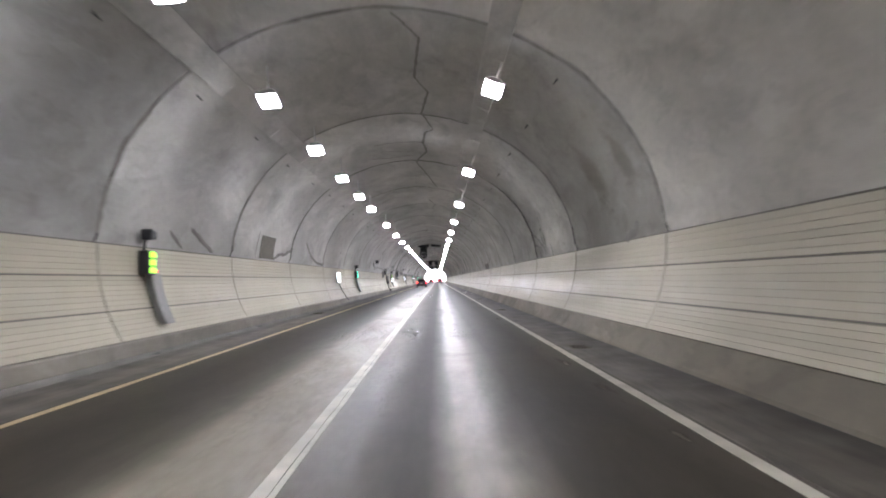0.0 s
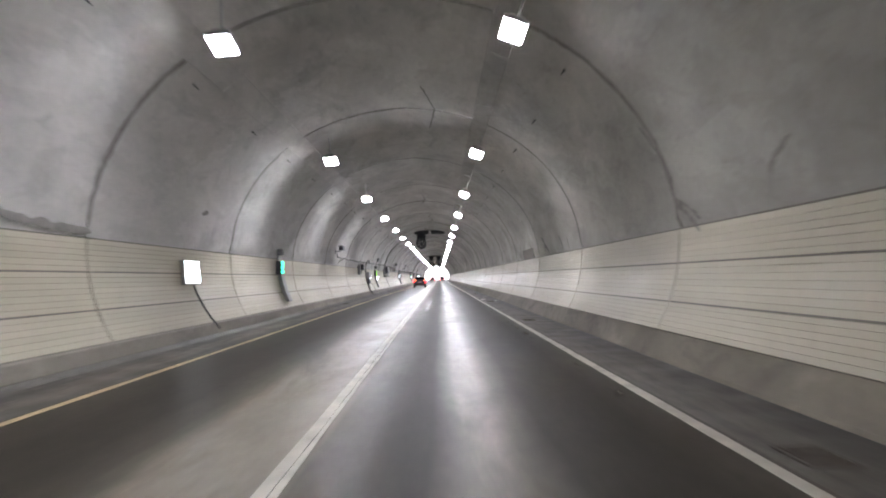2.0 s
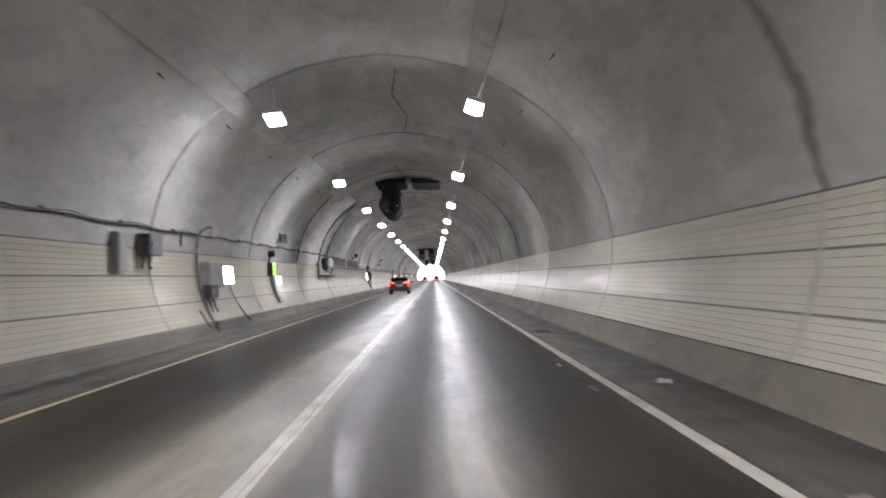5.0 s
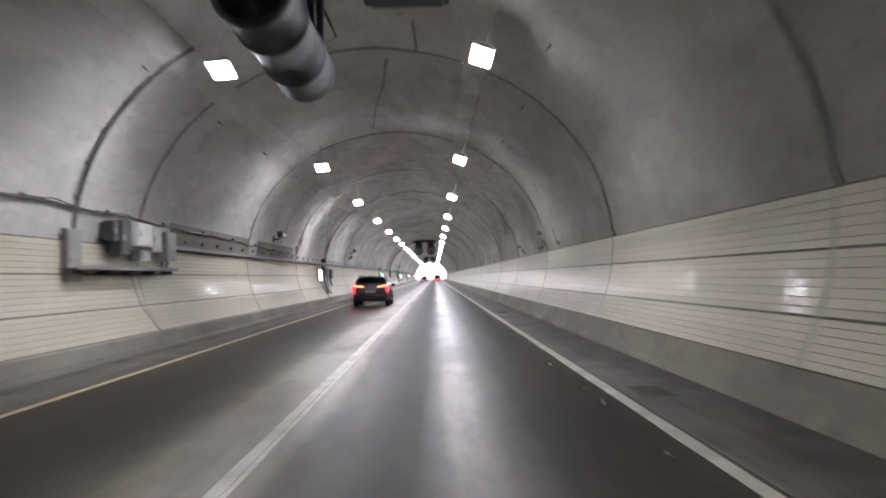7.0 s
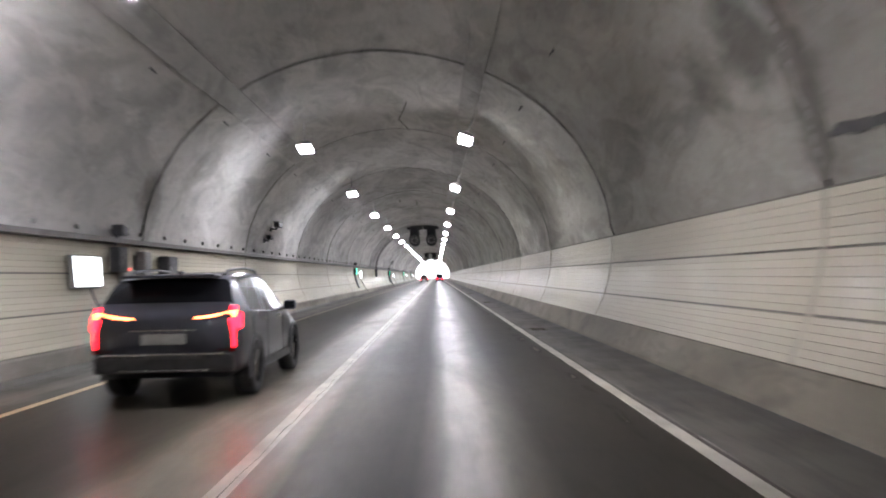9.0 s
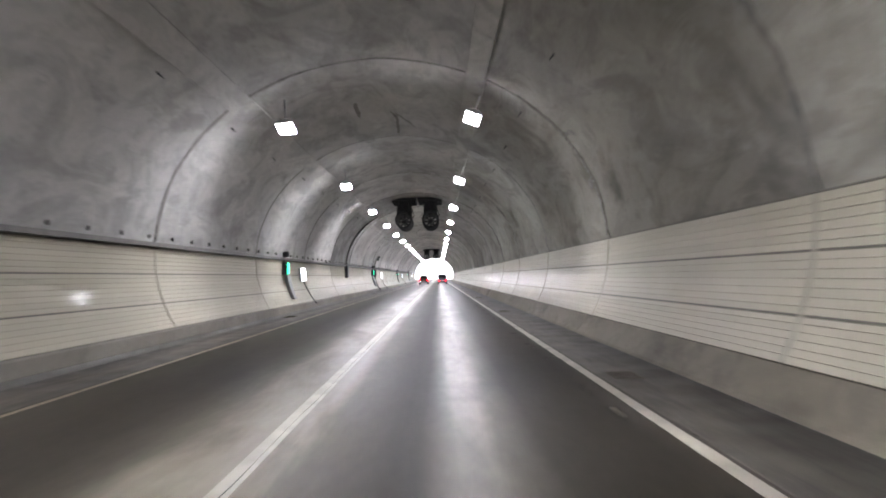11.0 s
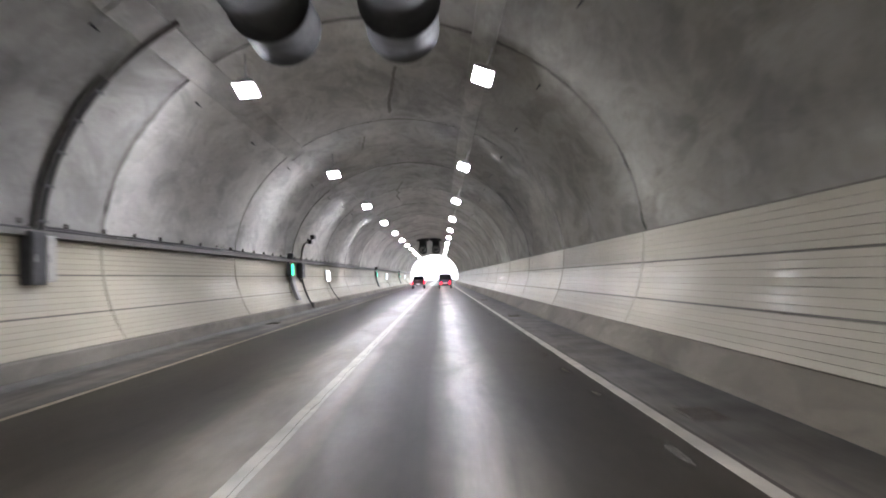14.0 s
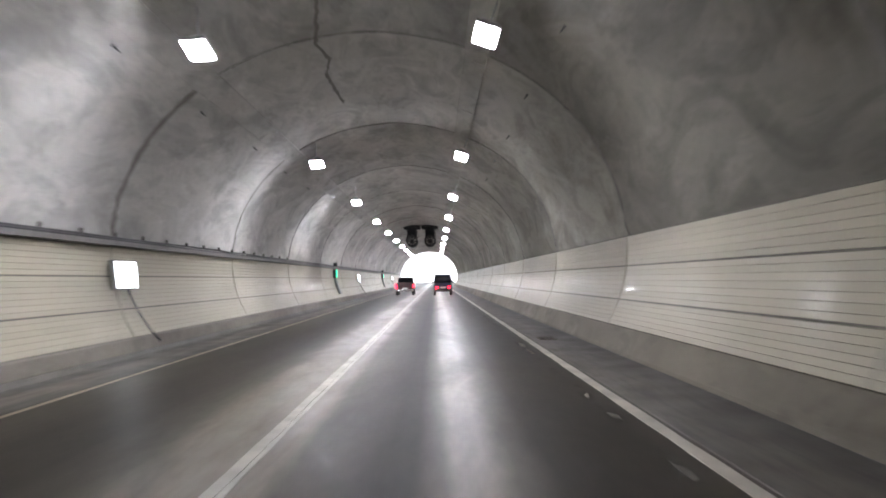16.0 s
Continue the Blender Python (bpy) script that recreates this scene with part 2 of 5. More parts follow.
    nt.links.new(sep.outputs["Y"], stretch.inputs["Value"])
    soaked = ramp(nt, stretch.outputs["Result"], [(y / 250, (q, q, q)) for y, q in ((2, 0.55), (19, 0.6), (22, 1.0), (27, 1.0), (31, 0.2), (62, 0.2), (68, 0.9), (79, 0.9), (88, 0.12), (240, 0.12))])
    water = ramp(nt, noise_of(nt, coords(nt, (2.2, 0.30, 1.0)), 0.9, 5, 0.6, 0.5), [(0.40, grey(0.0)), (0.48, grey(0.2)), (0.56, grey(0.7))])
    broken = ramp(nt, noise_of(nt, coords(nt, (1.0, 0.4, 1.0)), 13.0, 4, 0.65, 0.8), [(0.50, grey(0.0)), (0.57, grey(1.0))])
    film = ramp(nt, span.outputs["Result"], [(at(x), (q, q, q)) for x, q in ((-4.6, 0.1), (-2.5, 0.15), (-2.1, 0.9), (-1.3, 0.4), (-1.05, 0.5), (-0.9, 1.0), (-0.7, 1.0), (-0.5, 0.1), (-0.1, 0.02), (0.2, 0.15), (0.6, 0.35), (0.85, 0.1), (2.4, 0.05))])
    wetted = mix(nt, mix(nt, mix(nt, water, broken, 1.0, "MULTIPLY"), film, 1.0, "MULTIPLY"), soaked, 1.0, "MULTIPLY")
    # small puddles beside the edge line
    brink = add(nt, "ShaderNodeMapRange")
    brink.inputs["From Min"].default_value, brink.inputs["From Max"].default_value = 1.9, 2.4
    nt.links.new(sep.outputs["X"], brink.inputs["Value"])
    edge = ramp(nt, brink.outputs["Result"], [(0.42, grey(0.0)), (0.6, grey(1.0)), (0.72, grey(1.0)), (0.85, grey(0.0))])
    pools = ramp(nt, noise_of(nt, coords(nt, (1.0, 0.3, 1.0)), 3.0, 3, 0.5, 0.6), [(0.55, grey(0.0)), (0.68, grey(0.7))])
    # and a band of standing water across both lanes
    band = ramp(nt, stretch.outputs["Result"], [(y / 250, (q, q, q)) for y, q in ((18.6, 0.0), (20.5, 0.4), (23.2, 0.4), (24.6, 0.0))])
    reach = ramp(nt, span.outputs["Result"], [(at(x), (q, q, q)) for x, q in ((-3.4, 0.0), (-2.7, 1.0), (-1.5, 1.0), (-1.2, 0.3), (-0.7, 0.4), (-0.5, 0.1), (0.2, 0.2), (0.4, 0.75), (0.7, 0.75), (1.2, 0.1), (2.0, 0.0))])
    wetted = mix(nt, wetted, mix(nt, mix(nt, band, reach, 1.0, "MULTIPLY"), broken, 1.0, "MULTIPLY"), 1.0, "ADD")
    wetted = mix(nt, wetted, mix(nt, pools, edge, 1.0, "MULTIPLY"), 1.0, "ADD")
    nt.links.new(wetted, b.inputs["Coat Weight"])
    b.inputs["Coat Roughness"].default_value = 0.08
    ripple = add(nt, "ShaderNodeBump", Strength=1.0, Distance=0.009)
    nt.links.new(noise_of(nt, coords(nt, (1.0, 0.8, 1.0)), 9.0, 3, 0.55), ripple.inputs["Height"])
    nt.links.new(ripple.outputs["Normal"], b.inputs["Coat Normal"])
    return m


def shoulder_material(name, dark, bands):
    """Grey shoulder with damp, dirty bands of uneven width along it: (share of its width, tone)."""
    m, nt, b = nodes_of(name)
    v = coords(nt)
    base = ramp(nt, noise_of(nt, coords(nt, (1, 0.3, 1)), 1.4, 6, 0.6), [(0.3, (dark * 0.9, dark * 0.80, dark * 0.66)), (0.7, (dark * 1.6, dark * 1.44, dark * 1.20))])
    grit = ramp(nt, noise_of(nt, coords(nt, (1.0, 0.5, 1.0)), 11.0, 3, 0.6), [(0.3, (0.85, 0.85, 0.85)), (0.75, (1.12, 1.12, 1.12))])
    c = mix(nt, base, grit, 1.0, "MULTIPLY")
    streak = ramp(nt, noise_of(nt, coords(nt, (1.0, 0.1, 1.0)), 4.5, 5, 0.65, 0.4), [(0.38, grey(0.62)), (0.5, grey(1.0)), (0.68, grey(1.22))])
    c = mix(nt, c, streak, 1.0, "MULTIPLY")
    sep = nt.nodes.new("ShaderNodeSeparateXYZ")
    nt.links.new(v, sep.inputs[0])
    away = add(nt, "ShaderNodeMath")
    away.operation = "ADD"
    away.inputs[1].default_value = 1.07
    nt.links.new(sep.outputs["X"], away.inputs[0])
    dist = add(nt, "ShaderNodeMath")
    dist.operation = "ABSOLUTE"
    nt.links.new(away.outputs[0], dist.inputs[0])
    wob = add(nt, "ShaderNodeMath")
    wob.operation = "MULTIPLY_ADD"
    wob.inputs[1].default_value, wob.inputs[2].default_value = 0.5, -0.25
    nt.links.new(noise_of(nt, coords(nt, (1, 0.25, 1)), 1.6, 5, 0.6), wob.inputs[0])
    tot = add(nt, "ShaderNodeMath")
    tot.operation = "ADD"
    nt.links.new(dist.outputs[0], tot.inputs[0])
    nt.links.new(wob.outputs[0], tot.inputs[1])
    span = add(nt, "ShaderNodeMapRange")
    span.inputs["From Min"].default_value, span.inputs["From Max"].default_value = 3.6, 4.8
    nt.links.new(tot.outputs[0], span.inputs["Value"])
    wet = ramp(nt, span.outputs["Result"], [(p, (q, q * 0.96, q * 0.90)) for p, q in bands])
    c = mix(nt, c, wet, 1.0, "MULTIPLY")
    nt.links.new(c, b.inputs["Base Color"])
    r = ramp(nt, noise_of(nt, v, 1.2, 2, 0.5), [(0.2, grey(0.5)), (0.8, grey(0.7))])
    nt.links.new(r, b.inputs["Roughness"])
    bump(nt, b, noise_of(nt, v, 6.0, 3, 0.6), 0.15, 0.01)
    return m


def panel_material():
    m, nt, b = nodes_of("white_panel")
    info = nt.nodes.new("ShaderNodeObjectInfo")
    tone = ramp(nt, info.outputs["Random"], [(0.0, (0.475, 0.436, 0.342)), (1.0, (0.515, 0.473, 0.372))])
    dirt = ramp(nt, noise_of(nt, coords(nt, (1.0, 0.35, 1.0)), 0.7, 4, 0.5, 0.2), [(0.30, (0.90, 0.895, 0.88)), (0.62, (1.0, 1.0, 1.0))])
    c = mix(nt, tone, dirt, 1.0, "MULTIPLY")
    nt.links.new(c, b.inputs["Base Color"])
    b.inputs["Roughness"].default_value = 0.5
    b.inputs["Specular IOR Level"].default_value = 0.04
    b.inputs["Coat Weight"].default_value, b.inputs["Coat Roughness"].default_value = 0.07, 0.1
    wave = add(nt, "ShaderNodeBump", Strength=0.45, Distance=0.02)
    nt.links.new(noise_of(nt, coords(nt, (1.0, 0.3, 3.0)), 2.5, 2, 0.5), wave.inputs["Height"])
    nt.links.new(wave.outputs["Normal"], b.inputs["Coat Normal"])
    return m


SHADE_RIGHT, SHADE_INNER = 0.70, 0.92
BLOTS = [
    (148.6, 29, 1.0, 1.1, 0.48), (147.7, 23, 0.6, 1.0, 0.5), (147.9, 17.5, 0.5, 0.8, 0.6), (150.0, 28, 1.0, 0.9, 0.72), (148.6, 138, 1.4, 1.6, 0.68),
    (158.0, 160, 1.2, 1.2, 0.58), (160.0, 150, 1.0, 1.0, 0.72), (161.6, 32, 1.6, 1.4, 0.75), (189.3, 27, 0.8, 1.0, 0.58), (187.2, 22, 0.9, 1.0, 0.62),
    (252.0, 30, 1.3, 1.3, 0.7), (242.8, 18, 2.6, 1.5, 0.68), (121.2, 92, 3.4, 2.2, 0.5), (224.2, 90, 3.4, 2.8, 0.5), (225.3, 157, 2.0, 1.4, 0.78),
    (20.0, 28, 1.1, 1.5, 0.75), (16.8, 29, 0.9, 1.0, 0.72),
]
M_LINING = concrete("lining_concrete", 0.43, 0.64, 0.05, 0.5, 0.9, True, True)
M_KERB = concrete("kerb_concrete", 0.18, 0.27, 0.13, 0.5, 0.8)
M_KERB_DAMP = concrete("damp_kerb_concrete", 0.115, 0.195, 0.20, 0.9, 0.75)
M_JOINT = plain("joint_sealant", (0.08, 0.077, 0.072), 0.8, 0, 0.3, 3.0)
M_SEAL = plain("crack_sealant", (0.20, 0.188, 0.168), 0.85, 0, 0.25, 5.0)
M_PATCH = plain("repair_mortar", (0.14, 0.127, 0.105), 0.85, 0, 0.15, 4.0)
M_ROAD = road_material()
M_SHOULDER = shoulder_material("shoulder", 0.085, ((0.06, 0.5), (0.28, 0.55), (0.42, 1.0), (0.66, 1.0), (0.82, 0.55)))
M_SHOULDER_DAMP = shoulder_material("damp_shoulder", 0.068, ((0.0, 1.0), (0.3, 0.9), (0.55, 0.7), (0.8, 0.45), (1.0, 0.40)))
M_GUTTER = concrete("wet_gutter_concrete", 0.085, 0.15, 0.10, 0.8, 0.6)
M_PANEL = panel_material()
M_STRIP = plain("cover_strip_paint", (0.34, 0.305, 0.235), 0.6, 0, 0.2, 3.0, 0)
M_BACK = plain("panel_recess", (0.16, 0.147, 0.122), 0.8, 0, 0.2)
M_WHITE = plain("white_road_paint", (0.42, 0.39, 0.325), 0.6, 0, 0.28, 1.8)
M_YELLOW = plain("yellow_road_paint", (0.50, 0.385, 0.20), 0.5, 0, 0.22, 3.0)
M_YELLOW_WORN = plain("worn_yellow_paint", (0.26, 0.215, 0.14), 0.55, 0, 0.3, 3.0)
M_STEEL = plain("galvanised_steel", (0.42, 0.42, 0.42), 0.45, 0.8, 0.2)
M_DARK = plain("dark_painted_metal", (0.055, 0.055, 0.058), 0.5, 0.2, 0.3)
M_GREYBOX = plain("grey_cabinet_paint", (0.22, 0.215, 0.205), 0.5, 0.0, 0.15)
M_WHITEBOX = plain("white_cabinet_paint", (0.62, 0.61, 0.58), 0.45, 0.0, 0.1)
M_TRAY = concrete("dull_tray_paint", 0.36, 0.55, 0.05, 0.5, 0.9, True)
M_PIPE = plain("grey_brown_pipe", (0.15, 0.142, 0.13), 0.6, 0.1, 0.25)
M_SOOT = plain("sooty_matt_steel", (0.03, 0.03, 0.032), 0.9, 0.0, 0.3)
M_HOSE = plain("pale_grey_cable", (0.30, 0.29, 0.275), 0.6, 0, 0.2)
M_GRATE = plain("rusty_iron", (0.095, 0.082, 0.065), 0.75, 0.1, 0.3)
M_BLACK = plain("matt_black_paint", (0.012, 0.012, 0.012), 0.8, 0, 0.2)
M_CABLE = plain("black_cable", (0.035, 0.034, 0.033), 0.6, 0, 0.2)
M_RUBBER = plain("tyre_rubber", (0.03, 0.03, 0.03), 0.85, 0, 0.2)
M_LAMP = glow("lamp_light", (0.975, 0.978, 1.095), 270.0)
M_LAMP_WEAK = glow("weak_lamp_light", (0.975, 0.978, 1.095), 170.0)
M_SIGN = glow("sign_light", (0.86, 0.93, 1.0), 9.0)
M_GREEN = glow("green_lights", (0.03, 1.0, 0.50), 4.0)
M_LIME = glow("lime_lights", (0.35, 1.0, 0.05), 2.0)
M_RED = glow("red_lights", (1.0, 0.08, 0.06), 3.0)


# ---- building helpers ----
def part(name, bm, material, parent=None, label="", smooth=False):
    me = bpy.data.meshes.new(name)
    bm.to_mesh(me)
    bm.free()
    for p in me.polygons:
        p.use_smooth = smooth
    me.materials.append(material)
    ob = new(name, me)
    if parent:
        ob.parent = parent
    if label:
        ob["label"] = label
    return ob


def thing(name, label, category, m=None, group="", kind=""):
    ob = new(name)
    ob.empty_display_size = 0.2
    if m is not None:
        ob.matrix_world = m
    return tagged(ob, label, category, group, kind)


def box(bm, c, s, bevel=0.0, m=None):
    """A box of centre c and size s, with rounded edges."""
    made = bmesh.ops.create_cube(bm, size=1.0)["verts"]
    bmesh.ops.scale(bm, vec=s, verts=made)
    bmesh.ops.translate(bm, vec=c, verts=made)
    if bevel:
        edges = list({e for v in made for e in v.link_edges})
        out = bmesh.ops.bevel(bm, geom=edges, offset=bevel, segments=2, affect="EDGES", profile=0.6)
        made = list({v for f in out["faces"] for v in f.verts} | {v for v in made if v.is_valid})
    if m is not None:
        bmesh.ops.transform(bm, matrix=m, verts=made)
    return made


def tube(bm, pts, r, seg=8, caps=True):
    """A tube along a polyline; r: one radius or one for each point."""
    pts = [Vector(p) for p in pts]
    rr = r if isinstance(r, (list, tuple)) else [r] * len(pts)
    rings = []
    for i, p in enumerate(pts):
        d = (pts[min(i + 1, len(pts) - 1)] - pts[max(i - 1, 0)]).normalized()
        side = d.cross(Vector((0, 0, 1)))
        if side.length < 0.05:
            side = d.cross(Vector((1, 0, 0)))
        side.normalize()
        up = side.cross(d)
        rings.append([bm.verts.new(p + rr[i] * (math.cos(a) * side + math.sin(a) * up)) for a in (2 * math.pi * k / seg for k in range(seg))])
    for a, b in zip(rings, rings[1:]):
        for k in range(seg):
            bm.faces.new((a[k], a[(k + 1) % seg], b[(k + 1) % seg], b[k]))
    if caps:
        bm.faces.new(rings[0][::-1])
        bm.faces.new(rings[-1])


def lathe(bm, axis_pts, seg=24, m=None):
    """A body of revolution about the local y axis from (y, r) pairs."""
    rings = []
    for y, r in axis_pts:
        rings.append([bm.verts.new((r * math.cos(a), y, r * math.sin(a))) for a in (2 * math.pi * k / seg for k in range(seg))])
    for a, b in zip(rings, rings[1:]):
        for k in range(seg):
            bm.faces.new((a[k], b[k], b[(k + 1) % seg], a[(k + 1) % seg]))
    if m is not None:
        bmesh.ops.transform(bm, matrix=m, verts=[v for ring in rings for v in ring])


def wall_pose(y, z, side=-1, off=0.0):
    """A pose on a side wall: local x along the wall, local y out of it, local z up."""
    return pose(wall_x(z, side, off), y, z, 0, 0, -90 if side < 0 else 90)


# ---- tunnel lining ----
# casting sections' tones, own concrete plus painted light and shade: metres along, tone on the left and on the right
POUR_SHADES = [(0, 0.6, 1.1), (10, 0.58, 1.3), (20, 0.78, 0.76), (30, 0.92, 0.86), (50, 0.88, 1.0), (60, 0.76, 1.0), (70, 0.82, 0.95), (81, 0.82, 0.98), (91, 0.86, 1.0), (101, 0.82, 0.88), (112, 0.72, 0.80), (122, 0.78, 0.86), (132, 0.76, 0.74), (142, 0.84, 0.88), (153, 0.95, 0.84), (163, 0.95, 1.0), (173, 0.90, 0.95), (183, 0.80, 0.82), (193, 0.82, 0.80), (204, 0.85, 0.80), (215, 0.85, 0.76), (225, 0.66, 0.76), (236, 1.02, 0.72), (246, 0.88, 0.62), (256, 0.88, 0.62)]


def lining():
    bm = bmesh.new()
    degs = [-13 + 206 * k / 72 for k in range(73)]
    joints = [joint_y(k) for k in range(-5, 45) if Y0 + 0.2 < joint_y(k) < Y1 - 1]
    def ring(y, off):
        return [bm.verts.new((vault(d, off - 0.10 if d < 10.5 or d > 169.5 else off)[0], y, vault(d, off)[1])) for d in degs]

    def skin(a, b, index, smooth):
        for k in range(72):
            f = bm.faces.new((a[k], b[k], b[k + 1], a[k + 1]))
            f.material_index, f.smooth = index, smooth

    pour_shade = bm.verts.layers.float.new("pour_shade")

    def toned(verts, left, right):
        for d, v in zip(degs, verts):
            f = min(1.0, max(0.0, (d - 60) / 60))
            v[pour_shade] = right + (left - right) * f
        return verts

    rng = random.Random(5)
    ends = [Y0] + joints + [Y1]
    rings = []
    for n, (ya, yb) in enumerate(zip(ends, ends[1:])):
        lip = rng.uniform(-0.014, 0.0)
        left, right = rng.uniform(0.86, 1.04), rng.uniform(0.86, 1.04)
        for y, l, r in POUR_SHADES:
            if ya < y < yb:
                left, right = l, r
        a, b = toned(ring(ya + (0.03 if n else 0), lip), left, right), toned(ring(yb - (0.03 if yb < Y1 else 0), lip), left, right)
        skin(a, b, 0, True)
        rings += [a, b]
        if yb < Y1:
            edge = [ring(yb - 0.03, lip), ring(yb - 0.022, -0.04), ring(yb + 0.022, -0.04), ring(yb + 0.03, 0.0)]
            for p, q in zip(edge, edge[1:]):
                skin(p, q, 1, False)
    outer = []
    for y in (Y0, Y1):
        outer.append([bm.verts.new((vault(d, -0.5)[0], y, vault(d, -0.5)[1])) for d in degs])
    for k in range(72):
        bm.faces.new((outer[0][k + 1], outer[1][k + 1], outer[1][k], outer[0][k]))
        bm.faces.new((rings[0][k + 1], outer[0][k + 1], outer[0][k], rings[0][k]))
        bm.faces.new((rings[-1][k], outer[1][k], outer[1][k + 1], rings[-1][k + 1]))
    me = bpy.data.meshes.new("ceiling")
    bm.to_mesh(me)
    bm.free()
    me.materials.append(M_LINING)
    me.materials.append(M_JOINT)
    tagged(new("ceiling", me), "stained grey concrete vault lining with dark ring joints", "tunnel vault", kind="structure")
    return joints


JOINTS = lining()


def strip_along(name, section, material, label, category="kerb", y0=Y0, y1=Y1):
    """A long piece of the setting: a cross-section of (x, z), swept along the tunnel in 10 m lengths."""
    bm = bmesh.new()
    n = max(1, round((y1 - y0) / 10))
    rings = [[bm.verts.new((x, y0 + (y1 - y0) * i / n, z)) for x, z in section] for i in range(n + 1)]
    for a, b in zip(rings, rings[1:]):
        for k in range(len(section) - 1):
            bm.faces.new((a[k], a[k + 1], b[k + 1], b[k]))
    bmesh.ops.recalc_face_normals(bm, faces=bm.faces)
    ob = part(name, bm, material)
    return tagged(ob, label, category, kind="structure")


# ground, road, gutters and kerbs
bm = bmesh.new()
for x0, x1, y0, y1 in ((-2500, 2500, -2500, 2500),):
    bm.faces.new([bm.verts.new(p) for p in ((x0, y0, -0.06), (x1, y0, -0.06), (x1, y1, -0.06), (x0, y1, -0.06))])
tagged(part("ground", bm, plain("open_ground", (0.16, 0.17, 0.12), 0.9, 0, 0.3, 0.4)), "open ground beyond the tunnel", "ground", kind="structure")
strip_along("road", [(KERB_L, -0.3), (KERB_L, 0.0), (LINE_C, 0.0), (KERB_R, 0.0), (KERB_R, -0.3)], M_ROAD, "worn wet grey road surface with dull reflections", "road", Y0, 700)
bl, br = wall_x(PANEL_Z0, -1), wall_x(PANEL_Z0_RIGHT, 1)
strip_along("shoulder_left", [(LINE_L - 0.10, 0.001), (LINE_L - 0.12, 0.005), (LINE_L - 0.9, 0.006), (bl + 0.08, 0.006)], M_SHOULDER, "dirty grey road shoulder with a wet dark gutter", "shoulder")
strip_along("shoulder_right", [(br - 0.08, 0.006), (LINE_R + 0.9, 0.006), (LINE_R + 0.14, 0.005), (LINE_R + 0.12, 0.001)], M_SHOULDER_DAMP, "dirty grey road shoulder with a wet dark gutter", "shoulder")
strip_along("gutter_left", [(bl + 0.03, 0.11), (bl + 0.06, 0.088), (bl + 0.12, 0.045), (bl + 0.20, 0.012), (bl + 0.30, -0.03)], M_GUTTER, "wet dark sloping gutter below the wall base", "gutter")
strip_along("baseboard_left", [(bl + 0.02, 0.07), (bl + 0.066, 0.085), (bl + 0.07, 0.10), (bl + 0.035, PANEL_Z0 - 0.05), (bl + 0.01, PANEL_Z0 - 0.012), (bl - 0.05, PANEL_Z0 - 0.008), (bl - 0.35, PANEL_Z0 - 0.006)], M_KERB, "pale worn concrete base under the cladding", "wall base")
strip_along("baseboard_right", [(br - 0.36, -0.05), (br - 0.28, 0.010), (br - 0.23, 0.05), (br - 0.045, PANEL_Z0_RIGHT - 0.08), (br - 0.01, PANEL_Z0_RIGHT - 0.012), (br + 0.05, PANEL_Z0_RIGHT - 0.008), (br + 0.35, PANEL_Z0_RIGHT - 0.006)], M_KERB_DAMP, "damp brownish concrete base under the cladding", "wall base")


def road_line(name, x, width, material, label, y0=Y0, y1=Y1 + 150):
    rng = random.Random(name)
    bm = bmesh.new()
    n = int((y1 - y0) / 0.8)
    rows = []
    for i in range(n + 1):
        y = y0 + i * 0.8
        w = width / 2 + rng.uniform(-0.006, 0.006)
        rows.append([bm.verts.new((x - w, y, 0.001)), bm.verts.new((x - w + 0.004, y, 0.005)), bm.verts.new((x + w - 0.004, y, 0.005)), bm.verts.new((x + w, y, 0.001))])
    for a, b in zip(rows, rows[1:]):
        for k in range(3):
            bm.faces.new((a[k], a[k + 1], b[k + 1], b[k]))
    tagged(part(name, bm, material), label, "road marking", kind="structure")


road_line("centre_line", LINE_C, 0.18, M_WHITE, "solid worn white line between the lanes")
road_line("edge_line_right", LINE_R, 0.15, M_WHITE, "solid worn white line along the road's edge")
road_line("edge_line_left", LINE_L, 0.12, M_YELLOW, "solid worn yellow line along the road's edge", Y0, 165)
road_line("edge_line_left_worn", LINE_L, 0.09, M_YELLOW_WORN, "thin dirty yellow line along the road's edge, nearly worn away", 165.2)


def seam(name, x, seed, label="dark open joint along the gutter", thin=1.0):
    """An open joint between slabs, broken away in places."""
    rng = random.Random(seed)
    bm = bmesh.new()
    y = Y0
    rows = []
    while y < 300:
        w = thin * rng.choice((0.010, 0.012, 0.015, 0.02, 0.03)) * rng.uniform(0.7, 1.2)
        c = x + rng.uniform(-0.012, 0.012)
        rows.append([bm.verts.new((c - w, y, 0.0075)), bm.verts.new((c, y, 0.0085)), bm.verts.new((c + w, y, 0.0075))])
        y += rng.uniform(0.25, 0.8)
    for a, b in zip(rows, rows[1:]):
        for k in range(2):
            bm.faces.new((a[k], a[k + 1], b[k + 1], b[k]))
    tagged(part(name, bm, M_JOINT), label, "joint", kind="structure")


seam("slab_joint", LINE_C + 0.035, 8, "thin dark joint between the road slabs along the centre line", 0.2)
seam("gutter_joint_left", bl + 0.205, 3)
seam("gutter_joint_right", br - 0.285, 4)


